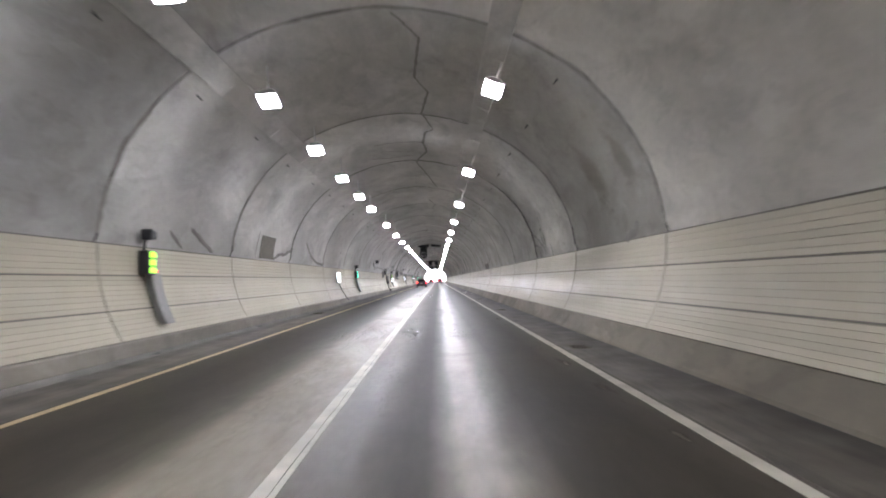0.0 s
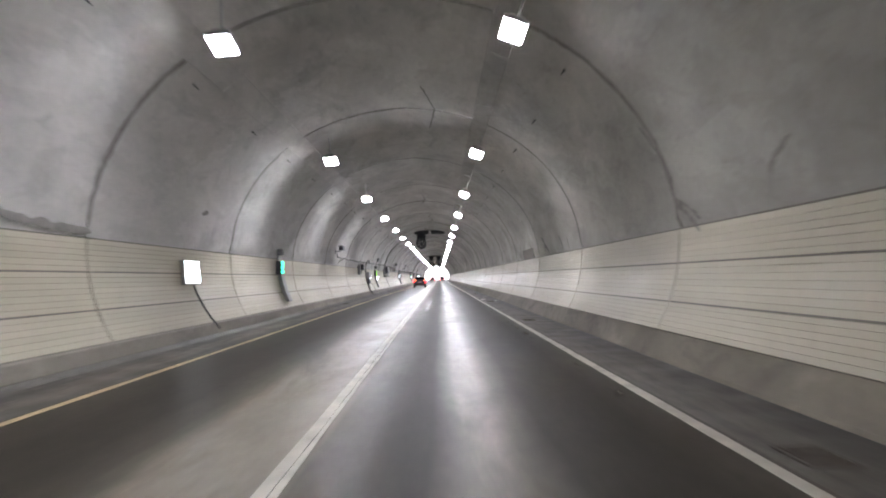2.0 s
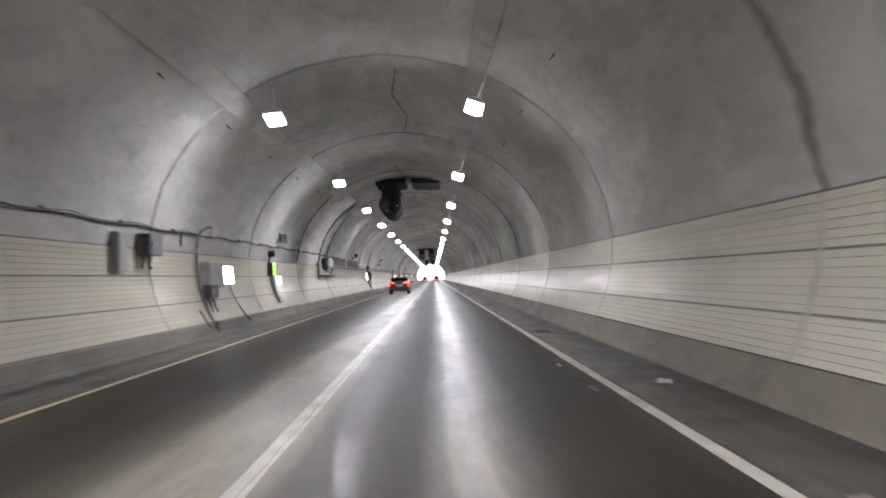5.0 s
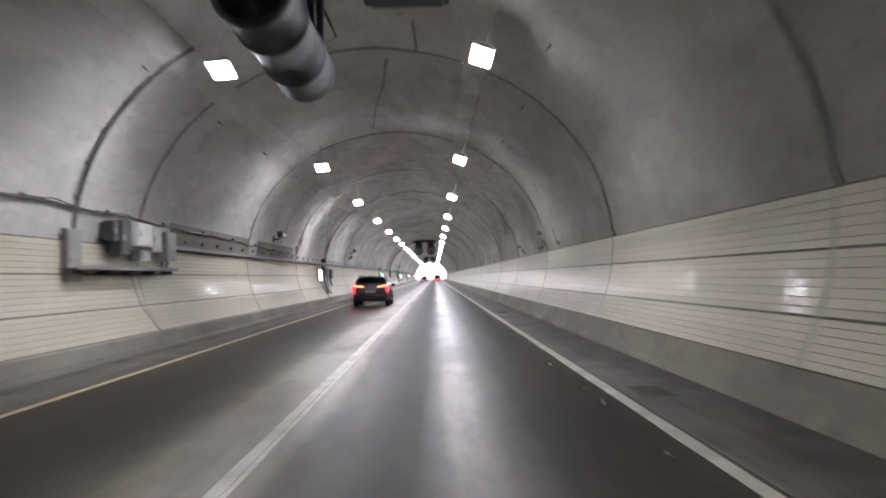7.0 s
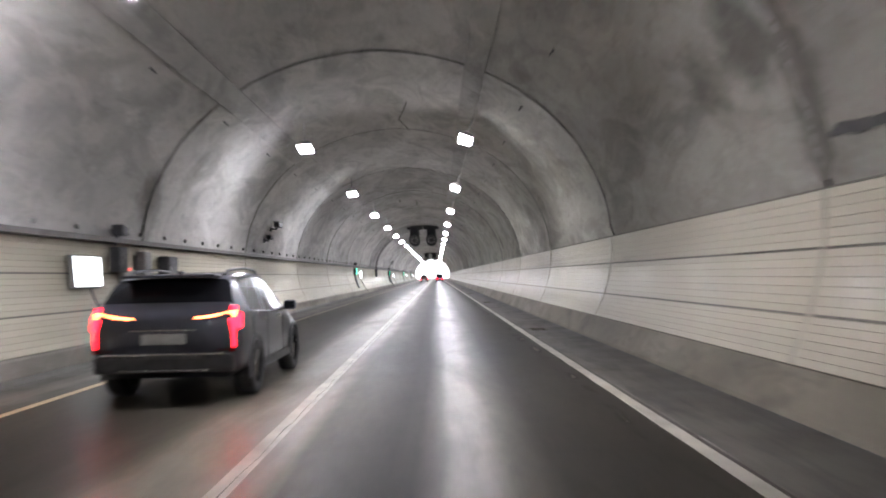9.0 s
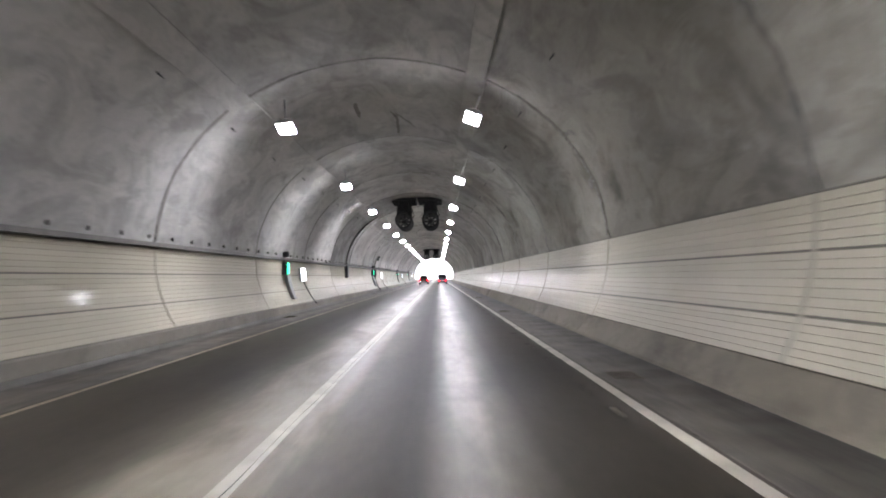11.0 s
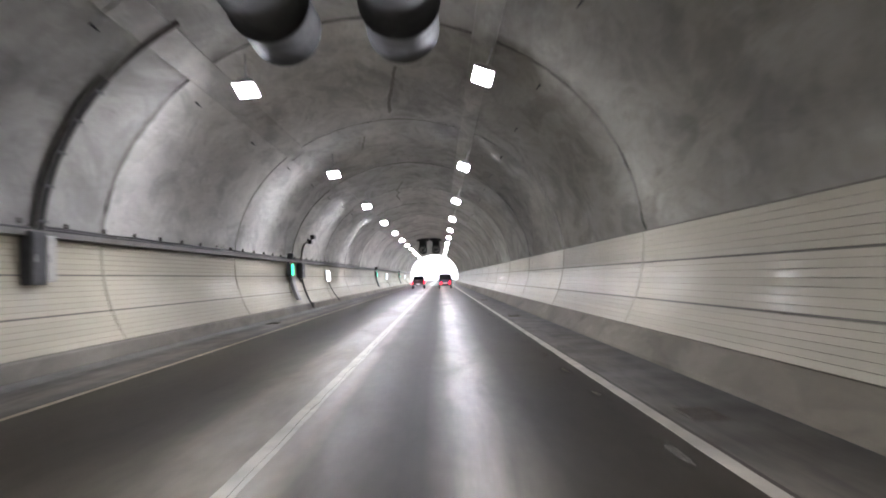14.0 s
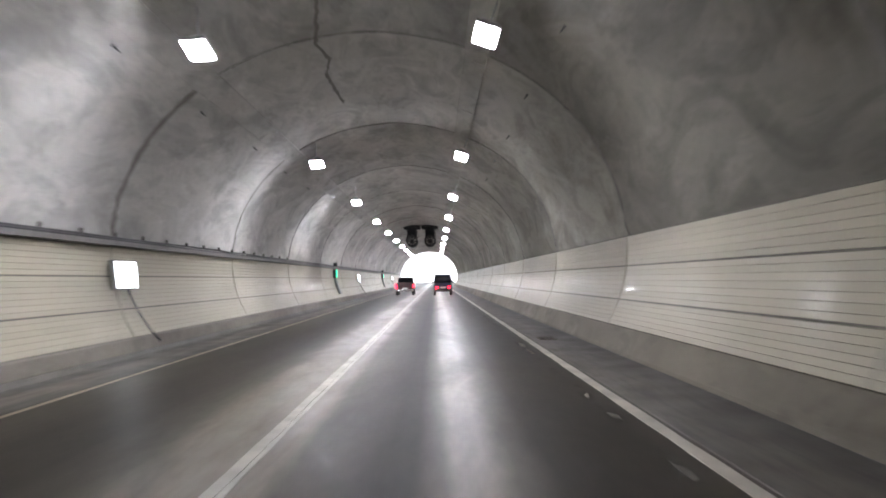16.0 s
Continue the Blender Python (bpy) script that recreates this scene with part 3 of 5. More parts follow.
# ---- end walls and daylight ----
def headwall(name, y, label):
    bm = bmesh.new()
    degs = [-13 + 206 * k / 48 for k in range(49)]
    inner = [vault(d, -0.45) for d in degs]
    outer = [(CX + 14 * math.copysign(min(1, abs(math.cos(radians(d))) * 1.6), math.cos(radians(d))), 10.5 if 25 < d < 155 else CZ + 14 * math.sin(radians(d)) * 0.8) for d in degs]
    a = [bm.verts.new((x, y, z)) for x, z in inner]
    b = [bm.verts.new((x, y, max(z, -0.1))) for x, z in outer]
    c = [bm.verts.new((x, y + 0.6, z)) for x, z in inner]
    d = [bm.verts.new((x, y + 0.6, max(z, -0.1))) for x, z in outer]
    for k in range(48):
        bm.faces.new((a[k], a[k + 1], b[k + 1], b[k]))
        bm.faces.new((c[k + 1], c[k], d[k], d[k + 1]))
        bm.faces.new((b[k], b[k + 1], d[k + 1], d[k]))
        bm.faces.new((a[k + 1], a[k], c[k], c[k + 1]))
    tagged(part(name, bm, M_LINING), label, "portal wall", kind="structure")


headwall("wall_north", Y1 - 0.6, "concrete portal wall round the tunnel's exit")
# unseen wall added behind the start, keeps outside light out of the tunnel
bm = bmesh.new()
box(bm, (CX, Y0 - 0.2, 3.2), (13.5, 0.3, 8.4))
tagged(part("added_end_wall", bm, M_LINING), "unseen plain concrete wall added to close the tunnel", "wall", kind="structure")
bm = bmesh.new()
bm.faces.new([bm.verts.new(p) for p in ((-160, 640, -5), (160, 640, -5), (160, 640, 120), (-160, 640, 120))])
tagged(part("backdrop", bm, glow("bright_mist", (0.94, 0.95, 1.0), 3.0)), "bright white misty daylight beyond the exit", "backdrop", kind="structure")


# ---- lamps ----
def tunnel_lamp(light):
    """A floodlight with a bowed glass under a small ribbed housing."""
    ob = thing("tunnel_lamp", "white tunnel floodlight on a rod below the vault", "lamp", pose(0, 0, -50), "lamps along the vault")
    bm = bmesh.new()
    box(bm, (0, 0, 0.105), (0.30, 0.42, 0.10), 0.03)
    for k in range(5):
        box(bm, (0, -0.16 + 0.08 * k, 0.165), (0.26, 0.02, 0.04), 0.004)
    part("housing", bm, M_GREYBOX, ob)
    bm = bmesh.new()
    for sx in (-1, 1):
        box(bm, (sx * 0.215, 0, 0.02), (0.02, 0.61, 0.08), 0.005)
        box(bm, (0, sx * 0.295, 0.02), (0.41, 0.02, 0.08), 0.005)
    box(bm, (0, 0, 0.052), (0.41, 0.57, 0.012))
    part("rim", bm, M_GREYBOX, ob, "shallow grey rim round the glass")
    bm = bmesh.new()
    box(bm, (0, 0, -0.016), (0.40, 0.56, 0.06), 0.012)
    part("lens", bm, light, ob, "bright white lamp glass")
    bm = bmesh.new()
    tube(bm, [(0, 0.0, 0.12), (0, 0.0, 0.9)], 0.022, 8)
    box(bm, (0, 0, 0.16), (0.10, 0.34, 0.03), 0.005)
    part("bracket", bm, M_STEEL, ob)
    return ob


LAMP_TILT = 14                 # degrees by which the glass faces oncoming drivers
LAMP_L, LAMP_R = (-3.65, 5.52), (1.30, 5.69)
places = []
k = -6
while lamp_y(k) < Y1 - 3:
    y = lamp_y(k)
    places += [(LAMP_L, y, -5, k <= 0), (LAMP_R, y, 20, False)]
    if k <= 0:
        places.append((LAMP_L, y - LAMP / 2, -5, True))
    k += 1
first = {}
for (x, z), y, tilt, weak in places:
    m = pose(x, y, z, -LAMP_TILT, tilt, 0)
    kind_of = (weak, tilt)
    if kind_of not in first:
        first[kind_of] = tunnel_lamp(M_LAMP_WEAK if weak else M_LAMP)
        first[kind_of].matrix_world = m
    else:
        copy_thing(first[kind_of], m)


def vault_tray(d0, d1):
    tray = thing("cable_tray", "flat grey cable tray fixed along the vault", "cable tray", group="cable trays")
    bm = bmesh.new()
    ya, yb = Y0 + 0.5, Y1 - 0.5
    sec = [vault(d0, 0.0), vault(d0, 0.045), vault(d0 + 0.2, 0.045), vault(d0 + 0.2, 0.03), vault(d1 - 0.2, 0.03), vault(d1 - 0.2, 0.045), vault(d1, 0.045), vault(d1, 0.0)]
    a = [bm.verts.new((x, ya, z)) for x, z in sec]
    b = [bm.verts.new((x, yb, z)) for x, z in sec]
    for p in range(len(sec) - 1):
        bm.faces.new((a[p], b[p], b[p + 1], a[p + 1]))
    bmesh.ops.recalc_face_normals(bm, faces=bm.faces)
    part("channel", bm, M_TRAY, tray)
    y = 2.0
    while y < 280:
        bm = bmesh.new()
        x, z = vault((d0 + d1) / 2, 0.035)
        box(bm, (0, 0, 0), (abs(d1 - d0) * 0.098, 0.05, 0.02), 0, pose(x, y, z, 0, 90 - (d0 + d1) / 2, 0))
        part("strap", bm, M_TRAY, tray)
        y += 5.1


vault_tray(62.3, 67.6)
vault_tray(124.2, 130.2)

# ---- wall panels: bays between the ring joints, each of nineteen planks ----
ROWS_N = 19
BOLD = (6, 13)  # rows below which a wide groove runs, counted from the base


def panel_foot(side):
    return PANEL_Z0 if side < 0 else PANEL_Z0_RIGHT


def row_z(i, side):
    return float(np.interp(i, (0, 6, 13, 19), (panel_foot(side), 0.985, 1.70, PANEL_Z1)))


def plank_mesh(side, i, length):
    z0, z1 = row_z(i, side), row_z(i + 1, side)
    z0 += 0.015 if i in BOLD else 0.0018
    z1 -= 0.015 if i + 1 in BOLD else 0.0018
    zs = [(z0, 0.025), (z0 + 0.001, 0.002), (z0 + 0.004, 0.0), (z1 - 0.004, 0.0), (z1 - 0.001, 0.002), (z1, 0.025)]
    bm = bmesh.new()
    ends = []
    for y in (0.004, length - 0.004):
        ends.append([bm.verts.new((wall_x(z, side) + side * d, y, z)) for z, d in zs])
    for k in range(len(zs) - 1):
        f = (ends[0][k], ends[1][k], ends[1][k + 1], ends[0][k + 1])
        bm.faces.new(f if side > 0 else f[::-1])
    bm.faces.new(ends[0] if side < 0 else ends[0][::-1])
    bm.faces.new(ends[1][::-1] if side < 0 else ends[1])
    bmesh.ops.recalc_face_normals(bm, faces=bm.faces)
    me = bpy.data.meshes.new("plank")
    bm.to_mesh(me)
    bm.free()
    me.materials.append(M_PANEL)
    return me


def bay_mesh(side, length):
    """The dark recess behind the planks, with the cap along their top."""
    bm = bmesh.new()
    sec = [(panel_foot(side), 0.03), (0.9, 0.03), (1.4, 0.03), (1.9, 0.03), (PANEL_Z1 + 0.02, 0.03)]
    a = [bm.verts.new((wall_x(z, side) + side * d, 0, z)) for z, d in sec]
    b = [bm.verts.new((wall_x(z, side) + side * d, length, z)) for z, d in sec]
    for k in range(len(sec) - 1):
        bm.faces.new((a[k], b[k], b[k + 1], a[k + 1]))
    x = wall_x(PANEL_Z1, side)
    box(bm, (x + side * 0.05, length / 2, PANEL_Z1 + 0.012), (0.11, length - 0.02, 0.02))
    bmesh.ops.recalc_face_normals(bm, faces=bm.faces)
    me = bpy.data.meshes.new("wall_panels")
    bm.to_mesh(me)
    bm.free()
    me.materials.append(M_BACK)
    return me


def cover_strip_mesh(side):
    bm = bmesh.new()
    prof = [(-0.055, 0.02), (-0.05, -0.006), (-0.02, -0.014), (0.02, -0.014), (0.05, -0.006), (0.055, 0.02)]
    rows = []
    for i in range(13):
        z = panel_foot(side) + 0.01 + (PANEL_Z1 - panel_foot(side) - 0.02) * i / 12
        rows.append([bm.verts.new((wall_x(z, side) + side * d, y, z)) for y, d in prof])
    for a, b in zip(rows, rows[1:]):
        for k in range(5):
            bm.faces.new((a[k], a[k + 1], b[k + 1], b[k]))
    bmesh.ops.recalc_face_normals(bm, faces=bm.faces)
    me = bpy.data.meshes.new("cover_strip")
    bm.to_mesh(me)
    bm.free()
    for p in me.polygons:
        p.use_smooth = True
    me.materials.append(M_STRIP)
    return me


def wall_panels():
    for side in (-1, 1):
        strip = cover_strip_mesh(side)
        planks = [plank_mesh(side, i, JOINT) for i in range(ROWS_N)]
        back = bay_mesh(side, JOINT)
        for j, j2 in zip(JOINTS, JOINTS[1:]):
            bay = new("wall_panels", back)
            bay.location, bay.scale = (0, j, 0), (1, (j2 - j) / JOINT, 1)
            tagged(bay, "off-white horizontal wall cladding with dark grooves", "wall cladding", "wall cladding bays", "structure")
            new("cover_strip", strip).parent = bay
            if -12 < j < 262:
                for me in planks:
                    new("plank", me).parent = bay
            else:
                verts, faces = [], []
                for me in planks:
                    o = len(verts)
                    verts += [tuple(v.co) for v in me.vertices]
                    faces += [tuple(o + q for q in p.vertices) for p in me.polygons]
                far = bpy.data.meshes.new("planks")
                far.from_pydata(verts, [], faces)
                far.materials.append(M_PANEL)
                ob = new("planks", far)
                ob.parent = bay
                ob["kind"] = "stuff"


wall_panels()


# ---- repairs and sealed cracks on the lining ----
def on_vault(y, deg, off=0.004):
    x, z = vault(deg, off)
    return Vector((x, y, z))


def crack(points, width=0.12, name="crack_seal", material=M_SEAL, label="dark grey sealant smeared along a crack in the vault"):
    """A band of sealant smeared along a crack: points are (metres along, degrees round the vault)."""
    rng = random.Random(str(points))
    seed = rng.uniform(0, 90)
    if all(72 < d < 108 for y, d in points):
        width *= 0.6
    elif all(d < 30 for y, d in points) and width < 0.27:
        width *= 0.65
    high = 0.016 if name == "joint_seal" else 0.007
    dense = []
    for (y0, d0), (y1, d1) in zip(points, points[1:]):
        n = max(2, int(math.hypot(y1 - y0, (d1 - d0) * 0.1) / 0.12))
        for i in range(n):
            f = i / n
            dense.append((y0 + (y1 - y0) * f + rng.gauss(0, 0.02), d0 + (d1 - d0) * f + rng.gauss(0, 0.13)))
    dense.append(points[-1])
    bm = bmesh.new()
    rows = []
    for i, (y, d) in enumerate(dense):
        ya, da = dense[max(i - 1, 0)]
        yb, db = dense[min(i + 1, len(dense) - 1)]
        ty, td = yb - ya, (db - da) * 0.1
        l = math.hypot(ty, td) or 1
        w = width * 0.5 * (0.88 + 0.55 * noise.noise(Vector((i * 0.35, seed, 0.0)))) * min(1.0, 0.35 + 0.35 * min(i, len(dense) - 1 - i))
        ny, nd = -td / l * w, ty / l * w / 0.1
        rows.append([bm.verts.new(on_vault(y - ny, d - nd, high - 0.006)), bm.verts.new(on_vault(y - ny * 0.8, d - nd * 0.8, high)), bm.verts.new(on_vault(y + ny * 0.8, d + nd * 0.8, high)), bm.verts.new(on_vault(y + ny, d + nd, high - 0.006))])
    for a, b in zip(rows, rows[1:]):
        for k in range(3):
            bm.faces.new((a[k], a[k + 1], b[k + 1], b[k]))
    bmesh.ops.recalc_face_normals(bm, faces=bm.faces)
    tagged(part(name, bm, material, None, "", True), label, name.replace("_", " "), name.replace("_", " ") + "s", "structure")


def mortar_patch(y0, y1, d0, d1, label="flat dark grey rectangle of repair mortar on the lining"):
    bm = bmesh.new()
    n = 6
    grid = [[bm.verts.new(on_vault(y0 + (y1 - y0) * i / 2, d0 + (d1 - d0) * k / n, 0.006)) for k in range(n + 1)] for i in range(3)]
    for a, b in zip(grid, grid[1:]):
        for k in range(n):
            bm.faces.new((a[k], a[k + 1], b[k + 1], b[k]))
    out = bmesh.ops.extrude_face_region(bm, geom=list(bm.faces))
    for v in out["geom"]:
        if isinstance(v, bmesh.types.BMVert):
            r = Vector((v.co.x - CX, 0, v.co.z - CZ)).normalized()
            v.co += r * 0.03
    bmesh.ops.recalc_face_normals(bm, faces=bm.faces)
    tagged(part("mortar_patch", bm, M_PATCH), label, "repair patch", "repair patches", "structure")


mortar_patch(29.23, 31.62, 160.0, 168.6)
mortar_patch(67.87, 72.4, 10.6, 15.6)
mortar_patch(128.96, 137.69, 162.2, 168.9)
mortar_patch(139.1, 146.6, 162.3, 168.9)
crack([(31.57, 168.5), (32.79, 166.2), (33.7, 166.2), (35.73, 162.6)], 0.16)
crack([(28.52, 168.3), (28.62, 163.5), (28.72, 158.8)], 0.12)
crack([(38.67, 158.5), (40.8, 164.4), (42.81, 167.4), (45.53, 168.3)], 0.16)
crack([(20.32, 168.5), (19.32, 164.5)], 0.14)
crack([(23.14, 168.6), (20.92, 163.0)], 0.16)
crack([(15.59, 88.0), (17.1, 82.5), (20.62, 84.5), (22.13, 81.0), (25.15, 83.5), (27.39, 79.8)], 0.12)
crack([(27.5, 79.7), (28.41, 82.8), (30.55, 84.0), (32.58, 82.6), (34.82, 86.9), (35.93, 87.9)], 0.16)
crack([(30.46, 104.2), (30.45, 98.5), (30.53, 94.1), (30.53, 87.2), (30.38, 83.2)], 0.1)
crack([(32.16, 102.0), (32.56, 96.1), (32.96, 89.9)], 0.1)
crack([(33.29, 107.5), (34.03, 100.4), (33.94, 89.1)], 0.1)
crack([(36.04, 87.9), (38.98, 84.5), (41.51, 81.8), (44.62, 78.8)], 0.14)
crack([(31.7, 27.1), (31.8, 24.8), (31.9, 22.6), (31.9, 19.1), (32.0, 16.0), (32.0, 14.1), (31.8, 12.3)], 0.15)
crack([(32.7, 21.7), (32.2, 22.5), (31.8, 23.1)], 0.17)
crack([(32.7, 19.1), (32.5, 17.0), (32.3, 16.0)], 0.16)
crack([(32.6, 15.7), (32.3, 13.7), (32.0, 11.6)], 0.16)
crack([(35.1, 22.3), (34.2, 19.8), (33.5, 17.7), (33.1, 16.1), (32.6, 15.7)], 0.17)
crack([(35.1, 16.9), (34.1, 15.9), (33.5, 14.8)], 0.15)
crack([(33.2, 16.0), (33.2, 13.8), (33.3, 11.6)], 0.2)
crack([(34.8, 15.5), (34.6, 12.7)], 0.12)
crack([(33.7, 14.4), (33.8, 11.7), (33.4, 11.3)], 0.16)
crack([(30.7, 15.6), (30.5, 13.9), (30.3, 12.0), (30.1, 10.2)], 0.2)
crack([(35.1, 37.6), (34.9, 33.2), (34.9, 28.6), (35.0, 23.4), (35.1, 19.4)], 0.12)
crack([(38.2, 17.1), (38.1, 14.2), (38.1, 9.7)], 0.2)
crack([(40.4, 19.5), (41.1, 16.6), (41.2, 13.0)], 0.2)
crack([(45.4, 15.5), (44.7, 12.6), (44.2, 9.5)], 0.2)
crack([(23.1, 20.9), (22.9, 15.5), (22.8, 11.0)], 0.14)
crack([(18.6, 11.4), (18.1, 11.6), (17.7, 12.4), (17.2, 14.0)], 0.3)
crack([(45.4, 16.7), (44.9, 14.9), (44.5, 13.5), (44.1, 11.6)], 0.16)
crack([(45.7, 31.4), (45.5, 25.7), (45.3, 20.6), (45.4, 16.7)], 0.14)
crack([(52.0, 159.4), (52.5, 158.6)], 0.2)
crack([(59.7, 16.9), (58.99, 12.2)], 0.2)
crack([(57.99, 15.6), (57.79, 11.5)], 0.2)
crack([(64.48, 18.6), (63.79, 17.2), (63.89, 11.6)], 0.26)
crack([(63.89, 14.2), (63.39, 14.6), (62.69, 11.5)], 0.24)
crack([(81.42, 168.4), (82.32, 165.8), (84.02, 164.6)], 0.16)
crack([(82.12, 90.2), (84.12, 88.8), (86.02, 89.6), (87.82, 91.2)], 0.14)
crack([(52.46, 84.0), (55.48, 80.0), (58.49, 82.0)], 0.10)
crack([(97.41, 86.0), (100.41, 88.5), (103.4, 85.0), (106.4, 87.0)], 0.12)
crack([(114.35, 95.0), (116.81, 93.8), (118.79, 92.1), (120.46, 92.6)], 0.16)
crack([(124.45, 79.5), (126.65, 79.1)], 0.12)
crack([(127.56, 86.8), (130.27, 89.5), (133.28, 94.0), (136.79, 97.8)], 0.14)
TARRED = ("crack_seal", M_JOINT, "dark tarry sealant drawn in a loop on the vault")
crack([(139.5, 18.5), (138.7, 18.1), (138.0, 17.7)], 0.25, *TARRED)
crack([(139.4, 18.5), (139.5, 15.0), (139.75, 12.3)], 0.16, *TARRED)
crack([(139.8, 12.3), (139.0, 12.4), (138.4, 12.6), (137.9, 13.6), (137.6, 15.5)], 0.24, *TARRED)
crack([(138.8, 12.9), (138.7, 14.5), (138.3, 15.0), (137.9, 14.0)], 0.18, *TARRED)
crack([(135.48, 18.4), (135.18, 14.0), (134.78, 12.4), (134.38, 13.4)], 0.26, *TARRED)
crack([(147.5, 16.1), (146.0, 15.6), (145.3, 13.4), (144.4, 12.0)], 0.2, *TARRED)
crack([(147.7, 11.5), (147.7, 20.0), (147.6, 32.0), (147.6, 46.0)], 0.42, "joint_seal", M_PATCH)
crack([(189.0, 11.5), (188.9, 24.0), (189.0, 38.0), (189.0, 52.0)], 0.34, "joint_seal", M_PATCH)
crack([(137.6, 12.2), (137.5, 15.4), (137.5, 18.4), (137.6, 22.1), (137.7, 30.0), (137.6, 42.0)], 0.30, "joint_seal")
PEELED = "peeled_coating", M_JOINT, "dark patch where the coating has peeled beside a joint"
crack([(147.0, 162.4), (147.5, 163.1), (148.0, 162.6)], 0.50, *PEELED)
crack([(147.5, 159.2), (148.0, 158.4), (148.5, 157.2)], 0.52, *PEELED)
crack([(147.1, 168.8), (147.2, 163.4)], 0.14, *PEELED)
crack([(148.3, 168.8), (148.2, 163.0), (148.5, 158.0)], 0.12, *PEELED)
crack([(148.2, 157.5), (147.9, 150.0), (147.7, 140.0), (147.6, 127.0)], 0.26, "joint_seal")
crack([(163.3, 84.0), (166.3, 88.0), (168.3, 85.0)], 0.10)
crack([(195.28, 90.8), (196.39, 89.3), (199.12, 90.2)], 0.2)
crack([(195.48, 89.6), (197.61, 83.5)], 0.14)
crack([(193.36, 101.0), (195.48, 101.6)], 0.22)
crack([(189.21, 39.5), (188, 37.0)], 0.18)
crack([(189.11, 25.9), (189.62, 24.4)], 0.3)
crack([(234.29, 86.5), (237, 89.2), (238.31, 90.7), (240.02, 91.7)], 0.18)
crack([(243.14, 103.0), (245.65, 106.8)], 0.12)
crack([(257.87, 96.0), (259.67, 98.6), (261.76, 102.1), (262.96, 100.5), (264.26, 103.2), (267.56, 102.6)], 0.16)


# patches of dark damp along some ring joints
def joint_smear(k, d0, d1, width, seed):
    rng = random.Random(seed)
    y = joint_y(k)
    pts = []
    n = max(2, int(abs(d1 - d0) / 4))
    for i in range(n + 1):
        pts.append((y + rng.uniform(-0.05, 0.05), d0 + (d1 - d0) * i / n))
    crack(pts, width, "joint_seal")


for k in range(-1, 27):
    rng = random.Random(700 + k)
    joint_smear(k, 12.5, rng.uniform(40, 70), rng.uniform(0.16, 0.3), k)
    joint_smear(k, 167.5, 180 - rng.uniform(35, 70), rng.uniform(0.16, 0.3), k + 50)
    if rng.random() < 0.8:
        a = rng.uniform(72, 90)
        joint_smear(k, a, a + rng.uniform(15, 30), rng.uniform(0.10, 0.16), k + 90)


# ---- drains in the gutter ----
def drain_grate(x, y):
    ob = thing("drain_grate", "dark iron drain grate set in the gutter", "drain", pose(x, y, 0.008), "drain grates")
    bm = bmesh.new()
    for dx in (-0.19, 0.19):
        box(bm, (dx, 0, 0.008), (0.03, 0.7, 0.016))
    for dy in (-0.34, 0.34):
        box(bm, (0, dy, 0.008), (0.36, 0.03, 0.016))
    part("frame", bm, M_GRATE, ob)
    for i in range(8):
        bm = bmesh.new()
        box(bm, (0, -0.28 + 0.08 * i, 0.006), (0.35, 0.03, 0.012))
        part("bar", bm, M_GRATE, ob)


for y in (16.7, 37.05, 57.28, 77.43, 97.91, 118.29, 139.6, 160.3, 181.2, 202.16, 222.74, 243.34, 263.36):
    drain_grate(2.98, y)
for y in (36.95, 77.63, 118.49, 159.3, 201.14, 242.33):
    drain_grate(-5.62, y)


# ---- litter on the shoulder and broken spots along the gutter ----
def litter(x, y, size, seed):
    """A crumpled scrap lying on the shoulder."""
    rng = random.Random(seed)
    bm = bmesh.new()
    n = 5
    grid = [[bm.verts.new((size * (i / (n - 1) - 0.5) + rng.uniform(-0.02, 0.02), size * 0.7 * (k / (n - 1) - 0.5) + rng.uniform(-0.02, 0.02), rng.uniform(0.004, 0.05))) for k in range(n)] for i in range(n)]
    for a, b in zip(grid, grid[1:]):
        for k in range(n - 1):
            bm.faces.new((a[k], b[k], b[k + 1], a[k + 1]))
    out = bmesh.ops.extrude_face_region(bm, geom=list(bm.faces))
    for v in out["geom"]:
        if isinstance(v, bmesh.types.BMVert):
            v.co.z += 0.004
    bmesh.ops.recalc_face_normals(bm, faces=bm.faces)
    ob = part("litter", bm, M_LITTER)
    ob.location, ob.rotation_euler = (x, y, 0.004), (0, 0, rng.uniform(0, 3))
    tagged(ob, "pale crumpled scrap of litter on the shoulder", "litter", "scraps of litter")


M_LITTER = plain("pale_paper", (0.55, 0.53, 0.48), 0.8, 0, 0.2)
for i, (x, y, size) in enumerate(((2.80, 81.4, 0.26), (2.86, 82.3, 0.18), (3.22, 87.9, 0.30), (3.38, 78.1, 0.14))):
    litter(x, y, size, i + 40)


